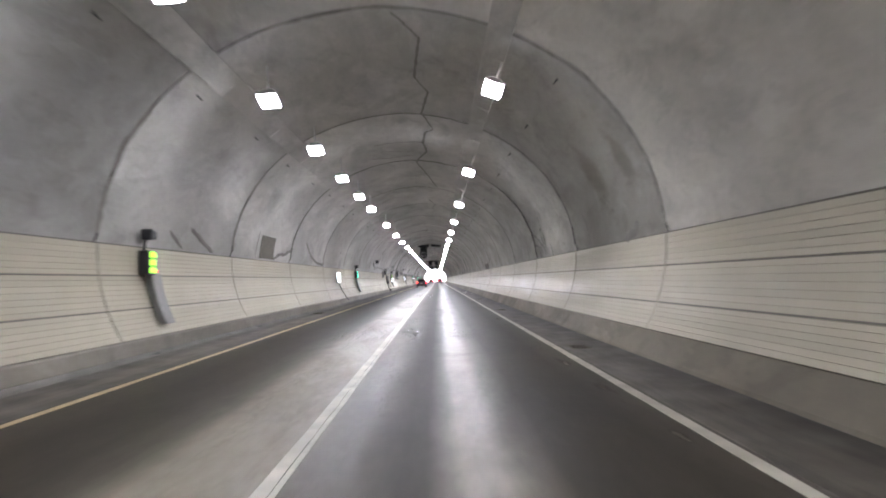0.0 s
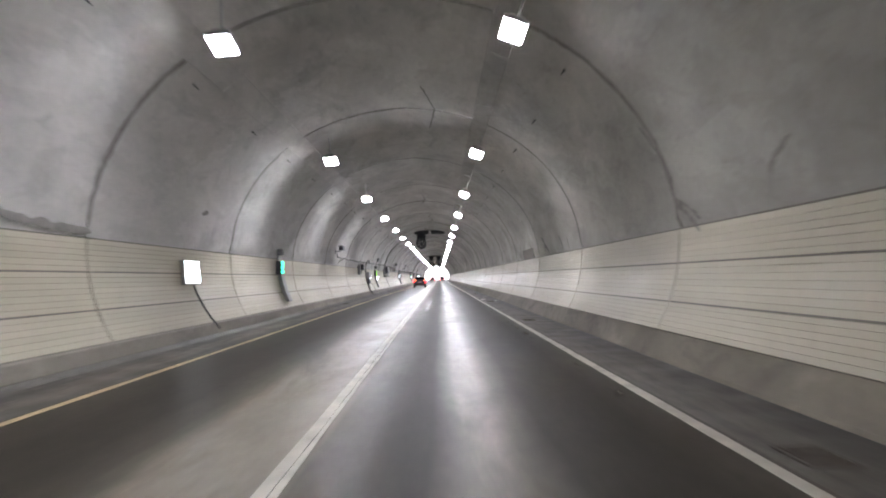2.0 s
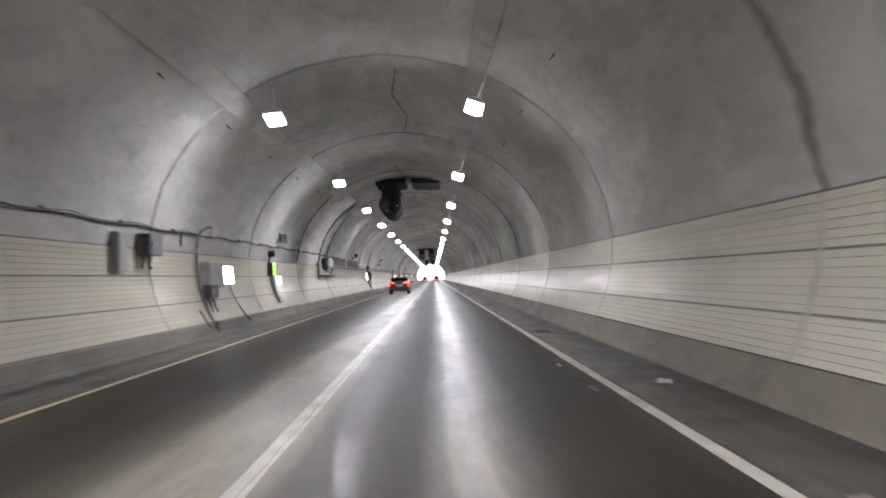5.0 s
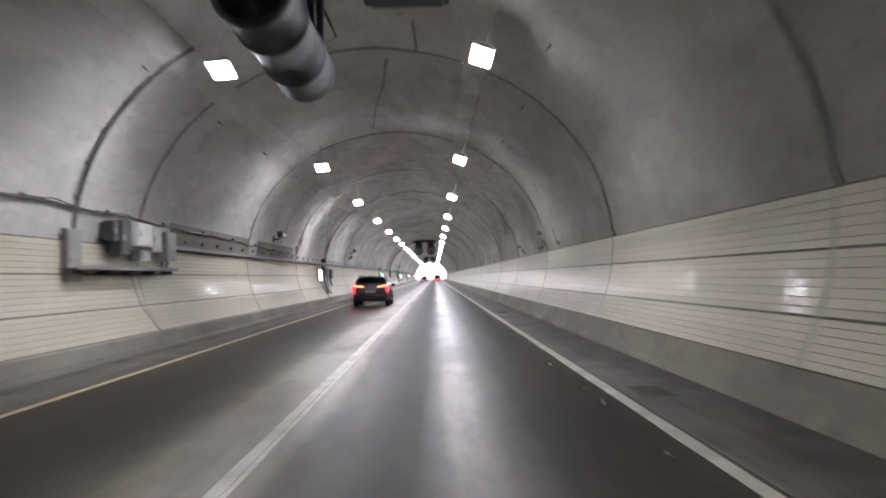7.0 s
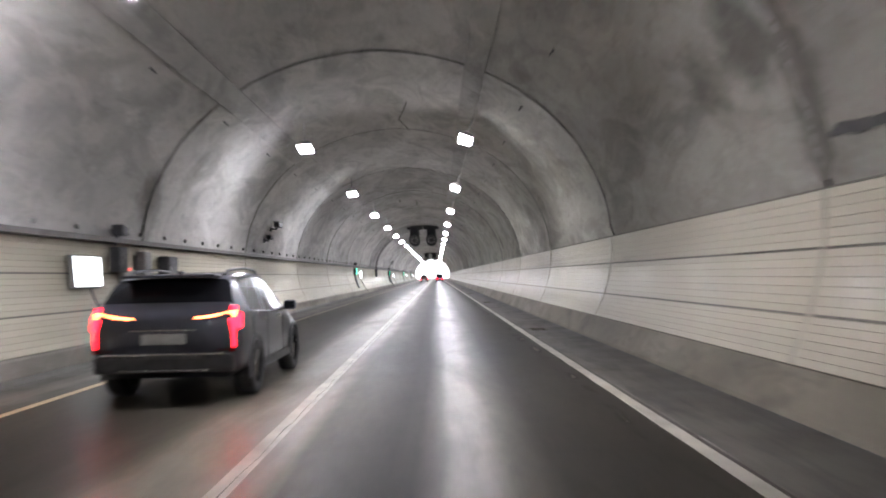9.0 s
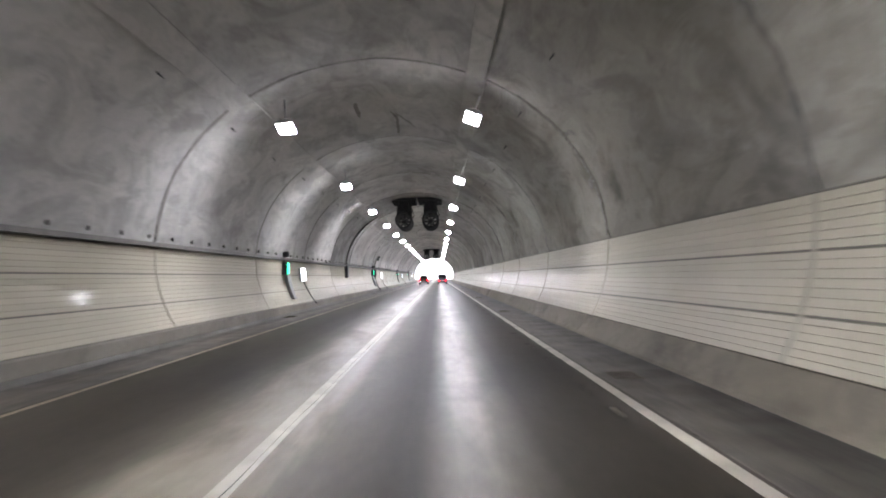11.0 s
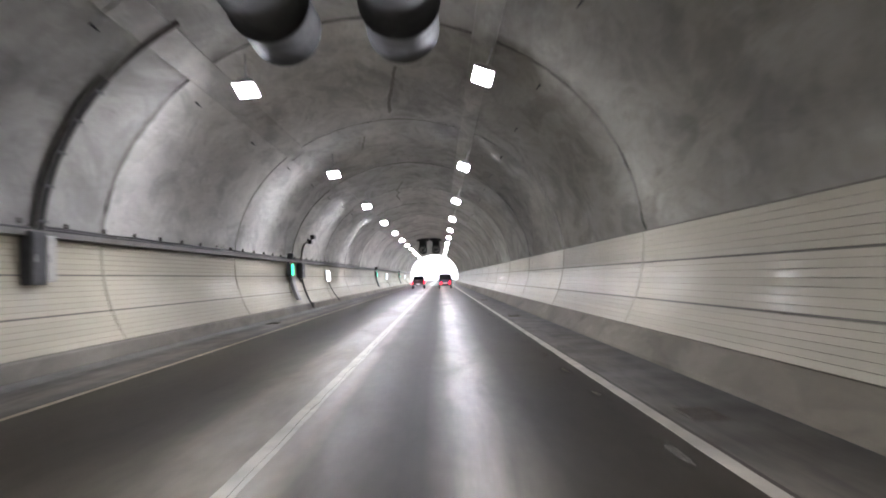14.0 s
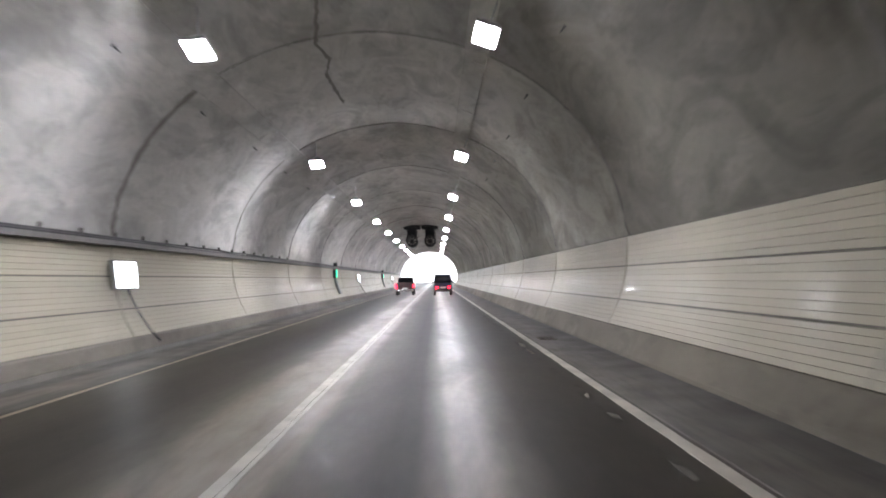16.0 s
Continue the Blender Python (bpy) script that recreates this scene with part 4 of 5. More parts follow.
def gutter_scar(y, seed):
    """A broken spot at the foot of the kerb, where wet dirt has gathered."""
    rng = random.Random(seed)
    bm = bmesh.new()
    mid = bm.verts.new((bl + 0.13, y, 0.05))
    rim = []
    for k in range(11):
        a = 2 * math.pi * k / 11
        dx, dy = 0.05 * math.cos(a) * rng.uniform(0.7, 1.3), 0.26 * math.sin(a) * rng.uniform(0.6, 1.3)
        rim.append(bm.verts.new((bl + 0.13 + dx, y + dy, max(0.012, 0.043 - 0.42 * dx))))
    for k in range(11):
        bm.faces.new((mid, rim[k], rim[(k + 1) % 11]))
    bmesh.ops.recalc_face_normals(bm, faces=bm.faces)
    tagged(part("gutter_scar", bm, M_JOINT), "dark broken spot filled with wet dirt in the gutter", "gutter damage", "broken spots", "structure")


for i, y in enumerate((16.75, 22.5, 26.4, 32.5, 36.1, 110.6, 113.0)):
    gutter_scar(y, i)


# ---- lit signs and lane displays on the left wall ----
def lit_sign(y):
    z = 1.72
    ob = thing("exit_sign", "glowing white escape sign in a thin frame on the wall", "sign", wall_pose(y, z, -1, 0.06) @ pose(0, 0, 0, 5), "lit escape signs")
    bm = bmesh.new()
    box(bm, (0, 0.06, 0), (1.18, 0.12, 0.64), 0.015)
    part("casing", bm, M_GREYBOX, ob)
    bm = bmesh.new()
    box(bm, (0, 0.124, 0), (1.10, 0.012, 0.56), 0.003)
    part("panel", bm, M_SIGN, ob, "glowing white panel")
    cable_bm = bmesh.new()
    pts = []
    for i in range(9):
        zz = 1.40 - i * 0.15
        pts.append((-0.12 - 0.02 * i, (wall_x(max(zz, 0.2), -1) - wall_x(z, -1)) + 0.02, zz - z))
    tube(cable_bm, pts, 0.022, 6)
    part("conduit", cable_bm, M_DARK, ob)
    return ob


for y in (51.0, 102.65, 154.6, 208.75, 261.6, 313.17, 365.1):
    lit_sign(y)


def follow_wall(bm, zs, width, depth, z_ref, x0=0.0):
    """A flat housing that follows the curve of the wall, in the frame of wall_pose at z_ref."""
    rows = []
    base = wall_x(z_ref, -1)
    for z in zs:
        dx = wall_x(z, -1) - base
        rows.append([bm.verts.new((x0 + sx * width / 2, dx + d, z - z_ref)) for sx, d in ((-1, 0.0), (-1, depth * 0.85), (-0.85, depth), (0.85, depth), (1, depth * 0.85), (1, 0.0))])
    for a, b in zip(rows, rows[1:]):
        for k in range(5):
            bm.faces.new((a[k], a[k + 1], b[k + 1], b[k]))
    bm.faces.new(rows[0])
    bm.faces.new(rows[-1][::-1])
    bmesh.ops.recalc_face_normals(bm, faces=bm.faces)


def lane_display(y, light, state):
    ob = thing("lane_display", "wall-mounted " + state + " display over a grey hose cabinet", "display", wall_pose(y, 1.95, -1, 0.03), "wall displays")
    bm = bmesh.new()
    follow_wall(bm, [0.62 + 0.14 * i for i in range(9)], 0.62, 0.16, 1.95, -0.32)
    part("cabinet", bm, M_GREYBOX, ob, "tall grey cabinet following the wall's curve", False)
    bm = bmesh.new()
    box(bm, (0.12, 0.13, 0.04), (0.46, 0.22, 0.54), 0.02)
    part("display_box", bm, M_DARK, ob)
    for i in range(3):
        bm = bmesh.new()
        for k in range(3):
            box(bm, (0.0 + 0.12 * k, 0.25, 0.21 - 0.17 * i + 0.012 * (k % 2)), (0.105, 0.02, 0.12 + 0.02 * (k % 2)), 0.01)
        part("light_row", bm, light, ob, "row of lit bars" if light != M_DARK else "")
    bm = bmesh.new()
    box(bm, (-0.22, 0.17, -0.16), (0.26, 0.05, 0.05), 0.01)
    part("status_lamp", bm, M_RED, ob, "small red lamp")
    bm = bmesh.new()
    tube(bm, [(0.12, 0.05, 0.3), (0.14, 0.08, 0.5), (0.16, 0.12, 0.56)], 0.03, 8)
    part("bracket", bm, M_DARK, ob)
    bm = bmesh.new()
    box(bm, (0.10, 0.16, 0.66), (0.44, 0.22, 0.20), 0.05)
    box(bm, (0.26, 0.18, 0.66), (0.14, 0.26, 0.25), 0.05)
    part("loudspeaker", bm, M_DARK, ob, "black loudspeaker horn")
    return ob


for y, light, state in ((17.61, M_LIME, "lime green"), (62.39, M_GREEN, "teal green"), (109.6, M_LIME, "lime green"), (156.3, M_DARK, "dark unlit"), (204.58, M_GREEN, "teal green"), (249.97, M_GREEN, "teal green"), (297.31, M_GREEN, "teal green"), (343.83, M_GREEN, "teal green")):
    lane_display(y, light, state)


# ---- cameras, poles and boxes on the left wall ----
def cctv(y, z, big=1.0, label="dark surveillance camera in a weather housing on the wall"):
    ob = thing("surveillance_camera", label, "camera", wall_pose(y, z, -1), "wall cameras")
    bm = bmesh.new()
    box(bm, (0, 0.02, 0), (0.22 * big, 0.05, 0.28 * big), 0.01)
    tube(bm, [(0, 0.03, 0), (0, 0.25 * big, -0.02), (0, 0.34 * big, 0.08)], 0.03, 8)
    part("bracket", bm, M_DARK, ob)
    bm = bmesh.new()
    box(bm, (0, 0.36 * big, 0.15 * big), (0.78 * big, 0.24 * big, 0.22 * big), 0.04)
    part("housing", bm, M_DARK, ob)
    bm = bmesh.new()
    box(bm, (0.06 * big, 0.36 * big, 0.275 * big), (0.95 * big, 0.28 * big, 0.03), 0.01)
    part("sun_shield", bm, M_PIPE, ob)
    bm = bmesh.new()
    lathe(bm, [(0.0, 0.0), (0.0, 0.08), (0.05, 0.09), (0.05, 0.07), (0.04, 0.0)], 14, pose(0.39 * big, 0.36 * big, 0.15 * big, 0, 0, -90))
    part("lens", bm, M_CABLE, ob)
    return ob


cctv(79.42, 3.22, 1.15)
cctv(141.6, 3.25)
cctv(171.2, 3.55, 0.9)
cctv(170.6, 3.05, 0.7)
cctv(254.28, 3.55, 0.8)


def cable_joint_unit(y, z):
    """A dark backing plate with a paler splice box, and two arms towards the cables."""
    ob = thing("cable_joint_unit", "dark steel plate on the vault with a pale splice box", "junction box", wall_pose(y, z, -1))
    bm = bmesh.new()
    box(bm, (0, 0.035, 0), (1.46, 0.05, 0.36), 0.008)
    box(bm, (-0.1, 0.055, -0.17), (1.1, 0.08, 0.03), 0.006)
    part("backplate", bm, M_DARK, ob)
    bm = bmesh.new()
    box(bm, (-0.15, 0.13, 0.09), (0.5, 0.15, 0.22), 0.02)
    part("splice_box", bm, M_GREYBOX, ob, "pale grey splice box")
    for z0, z1 in ((0.13, 0.17), (0.0, 0.05)):
        bm = bmesh.new()
        tube(bm, [(0.70, 0.05, z0), (0.90, 0.07, z1), (1.05, 0.06, z1 - 0.03)], 0.022, 8)
        part("arm", bm, M_DARK, ob)
    bm = bmesh.new()
    tube(bm, [(1.0, 0.06, 0.03), (1.3, 0.05, -0.12), (1.6, 0.05, -0.30)], 0.014, 8)
    part("cable", bm, M_CABLE, ob)
    return ob


cable_joint_unit(111.95, 3.37)


def wall_box(name, y, z, w, h, d, material, label, category="cabinet", legs=0.0, out=0.04):
    ob = thing(name, label, category, wall_pose(y, z, -1, out), "wall boxes")
    bm = bmesh.new()
    box(bm, (0, d / 2, 0), (w, d, h), min(0.02, w * 0.1))
    part("case", bm, material, ob)
    bm = bmesh.new()
    box(bm, (0, d + 0.008, 0), (w * 0.88, 0.016, h * 0.9), 0.005)
    part("door", bm, material, ob)
    bm = bmesh.new()
    box(bm, (w * 0.33, d + 0.025, 0), (0.03, 0.03, 0.12), 0.006)
    part("latch", bm, M_STEEL, ob)
    for sx in (-0.3, 0.3):
        bm = bmesh.new()
        box(bm, (w * sx, -0.03, 0), (0.05, 0.10, h * 0.8))
        part("mount", bm, M_DARK, ob)
    if legs:
        for sx in (-0.3, 0.25):
            bm = bmesh.new()
            pts = []
            for i in range(6):
                zz = z - h / 2 - legs * i / 5
                pts.append((w * sx + 0.05 * math.sin(i * 1.3 + sx * 9), wall_x(max(zz, 0.15), -1, out) - wall_x(z, -1, out) + 0.04, zz - z))
            tube(bm, pts, 0.025, 6)
            part("cable_tail", bm, M_CABLE, ob)
    return ob


M_PALEBOX = plain("weathered_cabinet_paint", (0.44, 0.43, 0.40), 0.55, 0.0, 0.15)
wall_box("junction_box", 94.2, 2.22, 0.55, 0.85, 0.16, M_GREYBOX, "tall narrow dark grey box hung at the cladding's top", out=0.03)
wall_box("junction_box", 95.8, 2.42, 0.9, 0.5, 0.28, M_DARK, "dark junction box with cable tails on the wall", legs=0.3)
wall_box("control_cabinet", 100.75, 1.72, 1.5, 0.75, 0.30, M_GREYBOX, "grey control cabinet beside a curved pole", out=0.03)
wall_box("junction_box", 100.35, 1.25, 0.8, 0.4, 0.24, M_DARK, "small dark box under a grey cabinet", legs=0.4)
wall_box("lamp_box", 110.5, 1.52, 0.5, 0.34, 0.2, M_SIGN, "small glowing white box on the wall", "sign")
wall_box("meter_cabinet", 123.35, 2.06, 0.60, 1.0, 0.12, M_GREYBOX, "tall weathered grey cabinet at the end of a cable tray", out=0.02)
wall_box("junction_box", 124.78, 2.60, 0.28, 0.42, 0.22, M_DARK, "black box mounted above the cladding", out=0.1)
wall_box("junction_box", 125.25, 2.48, 0.52, 0.74, 0.26, M_DARK, "large black box beside a white cabinet", out=0.1)
wall_box("control_cabinet", 126.10, 2.58, 0.95, 0.52, 0.34, M_WHITEBOX, "white control cabinet above a cable tray", out=0.1)
wall_box("control_cabinet", 127.10, 2.52, 0.62, 0.58, 0.26, M_PALEBOX, "pale weathered control cabinet above a cable tray", out=0.1)
wall_box("junction_box", 126.45, 2.12, 0.5, 0.26, 0.22, M_STEEL, "small steel box under pale cabinets", out=0.1)
wall_box("junction_box", 128.26, 2.4, 0.7, 0.72, 0.24, M_GREYBOX, "dark box with cables at the row's end", out=0.08, legs=0.2)
wall_box("junction_box", 157.6, 1.78, 0.4, 0.85, 0.2, M_GREYBOX, "narrow grey box with long cable tails", legs=0.75)
wall_box("junction_box", 159.2, 1.82, 0.75, 0.62, 0.24, M_DARK, "dark box with looped cable tails on the cladding", legs=0.45)
wall_box("junction_box", 227.65, 1.98, 0.5, 0.9, 0.2, M_DARK, "dark box at the foot of an arched conduit", out=0.03)
wall_box("junction_box", 252.68, 1.98, 0.8, 0.72, 0.24, M_DARK, "dark box hung under the cable tray", legs=0.2)


def tray_bracket(y0, y1, z):
    ob = thing("equipment_shelf", "steel channel shelf carrying wall cabinets", "shelf", wall_pose((y0 + y1) / 2, z, -1, 0.03))
    bm = bmesh.new()
    l = y1 - y0
    box(bm, (0, 0.16, 0), (l, 0.34, 0.03), 0.006)
    box(bm, (0, 0.33, 0.03), (l, 0.02, 0.07), 0.004)
    part("channel", bm, M_GREYBOX, ob)
    for i in range(5):
        bm = bmesh.new()
        box(bm, (-l / 2 + 0.3 + i * (l - 0.6) / 4, 0.14, -0.06), (0.04, 0.28, 0.07))
        part("support", bm, M_PIPE, ob)


tray_bracket(122.94, 128.54, 1.80)


def wall_cable(name, pts, r, label, material=M_CABLE, loose=0.0, clips=0):
    """A cable on the left wall: points are (metres along, height)."""
    rng = random.Random(str(pts))
    dense = []
    for (y0, z0), (y1, z1) in zip(pts, pts[1:]):
        n = max(1, int(math.hypot(y1 - y0, z1 - z0) / 0.45))
        for i in range(n):
            f = i / n
            z = z0 + (z1 - z0) * f
            y = y0 + (y1 - y0) * f
            z -= loose * math.sin(math.pi * ((y % 3.4) / 3.4)) + rng.uniform(0, loose * 0.4)
            dense.append((wall_x(z, -1, 0.05), y, z))
    y, z = pts[-1]
    dense.append((wall_x(z, -1, 0.05), y, z))
    ob = thing(name, label, "cable", group="wall cables")
    bm = bmesh.new()
    tube(bm, dense, r, 6)
    part("sheath", bm, material, ob)
    if clips:
        y = pts[0][0] + 0.4
        while y < pts[-1][0]:
            bm = bmesh.new()
            z = np.interp(y, [p[0] for p in pts], [p[1] for p in pts])
            box(bm, (wall_x(z, -1, 0.03), y, z), (0.07, 0.08, 0.07), 0.01)
            part("clip", bm, M_DARK, ob)
            y += clips
    return ob


wall_cable("messenger_cable", [(80.32, 3.15), (80.82, 2.90), (85.12, 2.91), (92.81, 2.86), (112.97, 2.98), (123.04, 3.02), (134.28, 2.92), (147.1, 2.72)], 0.022, "sagging bundle of black cable clipped along the lining", loose=0.05, clips=3.4)
wall_cable("messenger_cable", [(80.82, 2.96), (92.81, 2.92), (112.97, 3.04), (123.04, 3.08), (134.28, 2.97)], 0.013, "thin black cable strung along the lining", loose=0.08)
wall_cable("drop_cable", [(126.15, 1.75), (126.35, 1.0), (126.75, 0.45), (127.16, 0.16)], 0.016, "single grey cable hanging down the cladding", M_HOSE)
wall_cable("drop_cable", [(98.31, 2.85), (98.41, 2.5)], 0.025, "single dark cable hanging down the cladding")
wall_cable("drop_cable", [(99.01, 0.75), (99.11, 0.3), (100.01, 0.2)], 0.02, "single dark cable hanging down the cladding")


def arched_conduit(y, d0, d1, r, label):
    ob = thing("arched_conduit", label, "conduit", group="arched conduits")
    bm = bmesh.new()
    n = 26
    tube(bm, [tuple(on_vault(y, d0 + (d1 - d0) * i / n, 0.06)) for i in range(n + 1)], r, 8)
    part("pipe", bm, M_PIPE, ob)
    for i in range(7):
        d = d0 + (d1 - d0) * (i + 0.5) / 7
        bm = bmesh.new()
        p = on_vault(y, d, 0.05)
        box(bm, p, (0.09, 0.12, 0.09), 0.02)
        part("clamp", bm, M_PIPE, ob)
    return ob


arched_conduit(123.44, 171.0, 124.0, 0.045, "dark pipe clamped round the vault up to the lamps")


def arched_tray(y, d0, d1, width, label):
    """A shallow tray with raised edges bent round the vault, its straps, and a pipe that goes on from its upper end."""
    ob = thing("arched_cable_tray", label, "cable tray")
    prof = [(-width / 2, 0.02), (-width / 2, 0.10), (-width / 2 + 0.03, 0.10), (-width / 2 + 0.035, 0.05), (width / 2 - 0.035, 0.05), (width / 2 - 0.03, 0.10), (width / 2, 0.10), (width / 2, 0.02)]
    bm = bmesh.new()
    n = 30
    rows = [[bm.verts.new(on_vault(y + dy, d0 + (d1 - d0) * i / n, off)) for dy, off in prof] for i in range(n + 1)]
    for a, b in zip(rows, rows[1:]):
        for k in range(len(prof) - 1):
            bm.faces.new((a[k], a[k + 1], b[k + 1], b[k]))
    bmesh.ops.recalc_face_normals(bm, faces=bm.faces)
    part("channel", bm, M_PIPE, ob)
    for i, dy in enumerate((-0.07, 0.0, 0.075)):
        bm = bmesh.new()
        tube(bm, [tuple(on_vault(y + dy, d0 + (d1 - d0) * k / n, 0.085)) for k in range(n + 1)], 0.022 + 0.006 * (i % 2), 6)
        part("cable", bm, M_CABLE, ob)
    for i in range(5):
        d = d0 + (d1 - d0) * (i + 0.6) / 5
        bm = bmesh.new()
        box(bm, (0, 0, 0), (0.05, width + 0.06, 0.02), 0.005, Matrix.Translation(on_vault(y, d, 0.115)) @ pose(0, 0, 0, 0, 90 - d, 0))
        part("strap", bm, M_DARK, ob)
    bm = bmesh.new()
    tube(bm, [tuple(on_vault(y + 0.09, d1 + (123.0 - d1) * k / 8, 0.06)) for k in range(9)], 0.05, 8)
    part("pipe", bm, M_PIPE, ob)


arched_tray(227.95, 170.0, 139.0, 0.30, "wide dark cable tray bent round the vault from a wall box")
wall_box("junction_box", 228.15, 1.98, 0.34, 0.80, 0.16, M_PALEBOX, "narrow pale grey box beside a dark one at a tray's foot", out=0.03)


def camera_pole(y, z_top, dome):
    ob = thing("camera_pole", "dark pole bent to the wall's curve with a small camera", "pole", pose(0, y, 0), "camera poles")
    bm = bmesh.new()
    pts = [(wall_x(0.2 + (z_top - 0.2) * i / 12, -1, 0.12), 0, 0.13 + (z_top - 0.13) * i / 12) for i in range(13)]
    x, _, z = pts[-1]
    pts += [(x + 0.06, 0.12, z + 0.22), (x + 0.16, 0.4, z + 0.36), (x + 0.22, 0.7, z + 0.36)]
    tube(bm, pts, 0.042, 10)
    part("shaft", bm, M_PIPE, ob)
    bm = bmesh.new()
    box(bm, (wall_x(0.3, -1, 0.12), 0, 0.30), (0.12, 0.16, 0.26), 0.02)
    part("base", bm, M_PIPE, ob)
    bm = bmesh.new()
    if dome:
        lathe(bm, [(-0.16, 0.0), (-0.14, 0.07), (-0.08, 0.11), (0.0, 0.12), (0.06, 0.12), (0.14, 0.05), (0.14, 0.0)], 18, pose(x + 0.24, 0.74, z + 0.24, 90))
        part("dome_camera", bm, M_WHITEBOX, ob, "white dome camera")
    else:
        box(bm, (x + 0.24, 0.8, z + 0.36), (0.2, 0.55, 0.18), 0.04)
        part("camera_head", bm, M_DARK, ob)
    return ob


camera_pole(99.61, 2.75, True)
camera_pole(252.98, 3.05, False)


# ---- cable trough along the top of the left cladding ----
def cable_trough(y0, y1):
    ob = thing("cable_trough", "grey cable trough with black cables along the cladding's top", "cable trough")
    x = wall_x(2.42, -1)
    l, c = y1 - y0, (y0 + y1) / 2
    bm = bmesh.new()
    box(bm, (x + 0.06, c, 2.365), (0.16, l, 0.02))
    box(bm, (x + 0.14, c, 2.41), (0.015, l, 0.10))
    part("trough", bm, M_PIPE, ob)
    for i, (dx, z, r) in enumerate(((0.05, 2.41, 0.03), (0.10, 2.425, 0.026), (0.06, 2.49, 0.028), (0.045, 2.545, 0.022))):
        bm = bmesh.new()
        rng = random.Random(i)
        start = y0 + (0, 2, 90, 100)[i]
        n = int((y1 - start) / 1.6)
        tube(bm, [(x + dx + rng.uniform(-0.008, 0.008) - (0.03 if z > 2.46 else 0), start + 1.6 * k, z + rng.uniform(-0.012, 0.012)) for k in range(n)], r, 6)
        part("cable", bm, M_CABLE, ob)
    peg = bmesh.new()
    box(peg, (0, 0, 0), (0.06, 0.05, 0.09), 0.012)
    first = part("hook", peg, M_PIPE, ob)
    y = y0 + 0.8
    first.location = (wall_x(2.60, -1, 0.03), y, 2.60)
    while y < min(y1, 280):
        y += 1.62
        o = first.copy()
        scene.collection.objects.link(o)
        o.location = (wall_x(2.60, -1, 0.03), y, 2.60)


cable_trough(127.76, Y1 - 1)


# ---- jet fans under the crown ----
def jet_fan(x, y, z):
    ob = thing("jet_fan", "large dark round jet fan hung under the vault", "fan", pose(x, y, z), "jet fans")
    bm = bmesh.new()
    lathe(bm, [(-2.25, 0.47), (-2.26, 0.55), (-2.2, 0.57), (-2.1, 0.545), (-1.0, 0.545), (-0.98, 0.575), (-0.92, 0.575), (-0.9, 0.535), (0.9, 0.535), (0.92, 0.575), (0.98, 0.575), (1.0, 0.545), (2.1, 0.545), (2.2, 0.56), (2.25, 0.54), (2.25, 0.47), (1.2, 0.42), (-1.2, 0.42), (-2.25, 0.47)], 36)
    part("casing", bm, M_FAN, ob, "", True)
    bm = bmesh.new()
    lathe(bm, [(-0.7, 0.0), (-0.66, 0.10), (-0.5, 0.18), (0.5, 0.18), (0.66, 0.10), (0.7, 0.0)], 20)
    part("hub", bm, M_DARK, ob, "", True)
    for k in range(8):
        bm = bmesh.new()
        box(bm, (0, 0, 0.29), (0.16, 0.02, 0.26), 0.004, pose(0, 0, 0, 0, 360 / 8 * k, 0) @ pose(0, 0, 0, 0, 0, 35))
        part("blade", bm, M_DARK, ob)
    top = vault(math.degrees(math.atan2(5.4, x - CX)))[1] - z
    bm = bmesh.new()
    box(bm, (0, 0, top - 0.07), (1.72, 3.6, 0.16), 0.02)
    for dy in (-1.4, -0.7, 0, 0.7, 1.4):
        box(bm, (0, dy, top - 0.19), (1.6, 0.16, 0.12), 0.01)
    part("mounting_frame", bm, M_SOOT, ob)
    for dy in (-1.5, -0.5, 0.5, 1.5):
        bm = bmesh.new()
        box(bm, (0, dy, (0.40 + top - 0.2) / 2), (0.92, 0.10, top - 0.6), 0.01)
        for sx in (-0.42, 0.42):
            box(bm, (sx, dy, (0.36 + top - 0.2) / 2), (0.07, 0.24, top - 0.56), 0.01)
        part("hanger", bm, M_SOOT, ob)
    bm = bmesh.new()
    box(bm, (0, -1.2, 0.62), (0.66, 0.5, 0.22), 0.03)
    part("terminal_box", bm, M_SOOT, ob)
    for sx in (-0.3, 0.3):
        bm = bmesh.new()
        tube(bm, [(sx, -2.18, 0.47), (sx * 1.3, -2.0, 0.75), (sx, -1.6, top - 0.2)], 0.012, 6)
        part("safety_chain", bm, M_DARK, ob)
    bm = bmesh.new()
    tube(bm, [(0.42, 1.9, 0.38), (0.62, 2.0, 0.62), (0.52, 1.95, 0.85), (0.3, 1.75, top - 0.1)], 0.03, 6)
    part("supply_cable", bm, M_CABLE, ob)
    return ob


M_FAN = plain("sooty_fan_steel", (0.028, 0.028, 0.031), 0.7, 0.0, 0.35, 2.0)
jet_fan(-2.05, 121.0, 5.40)
for y in (224.2, 323.06):
    jet_fan(-1.97, y, 5.33)
    jet_fan(-0.17, y, 5.33)


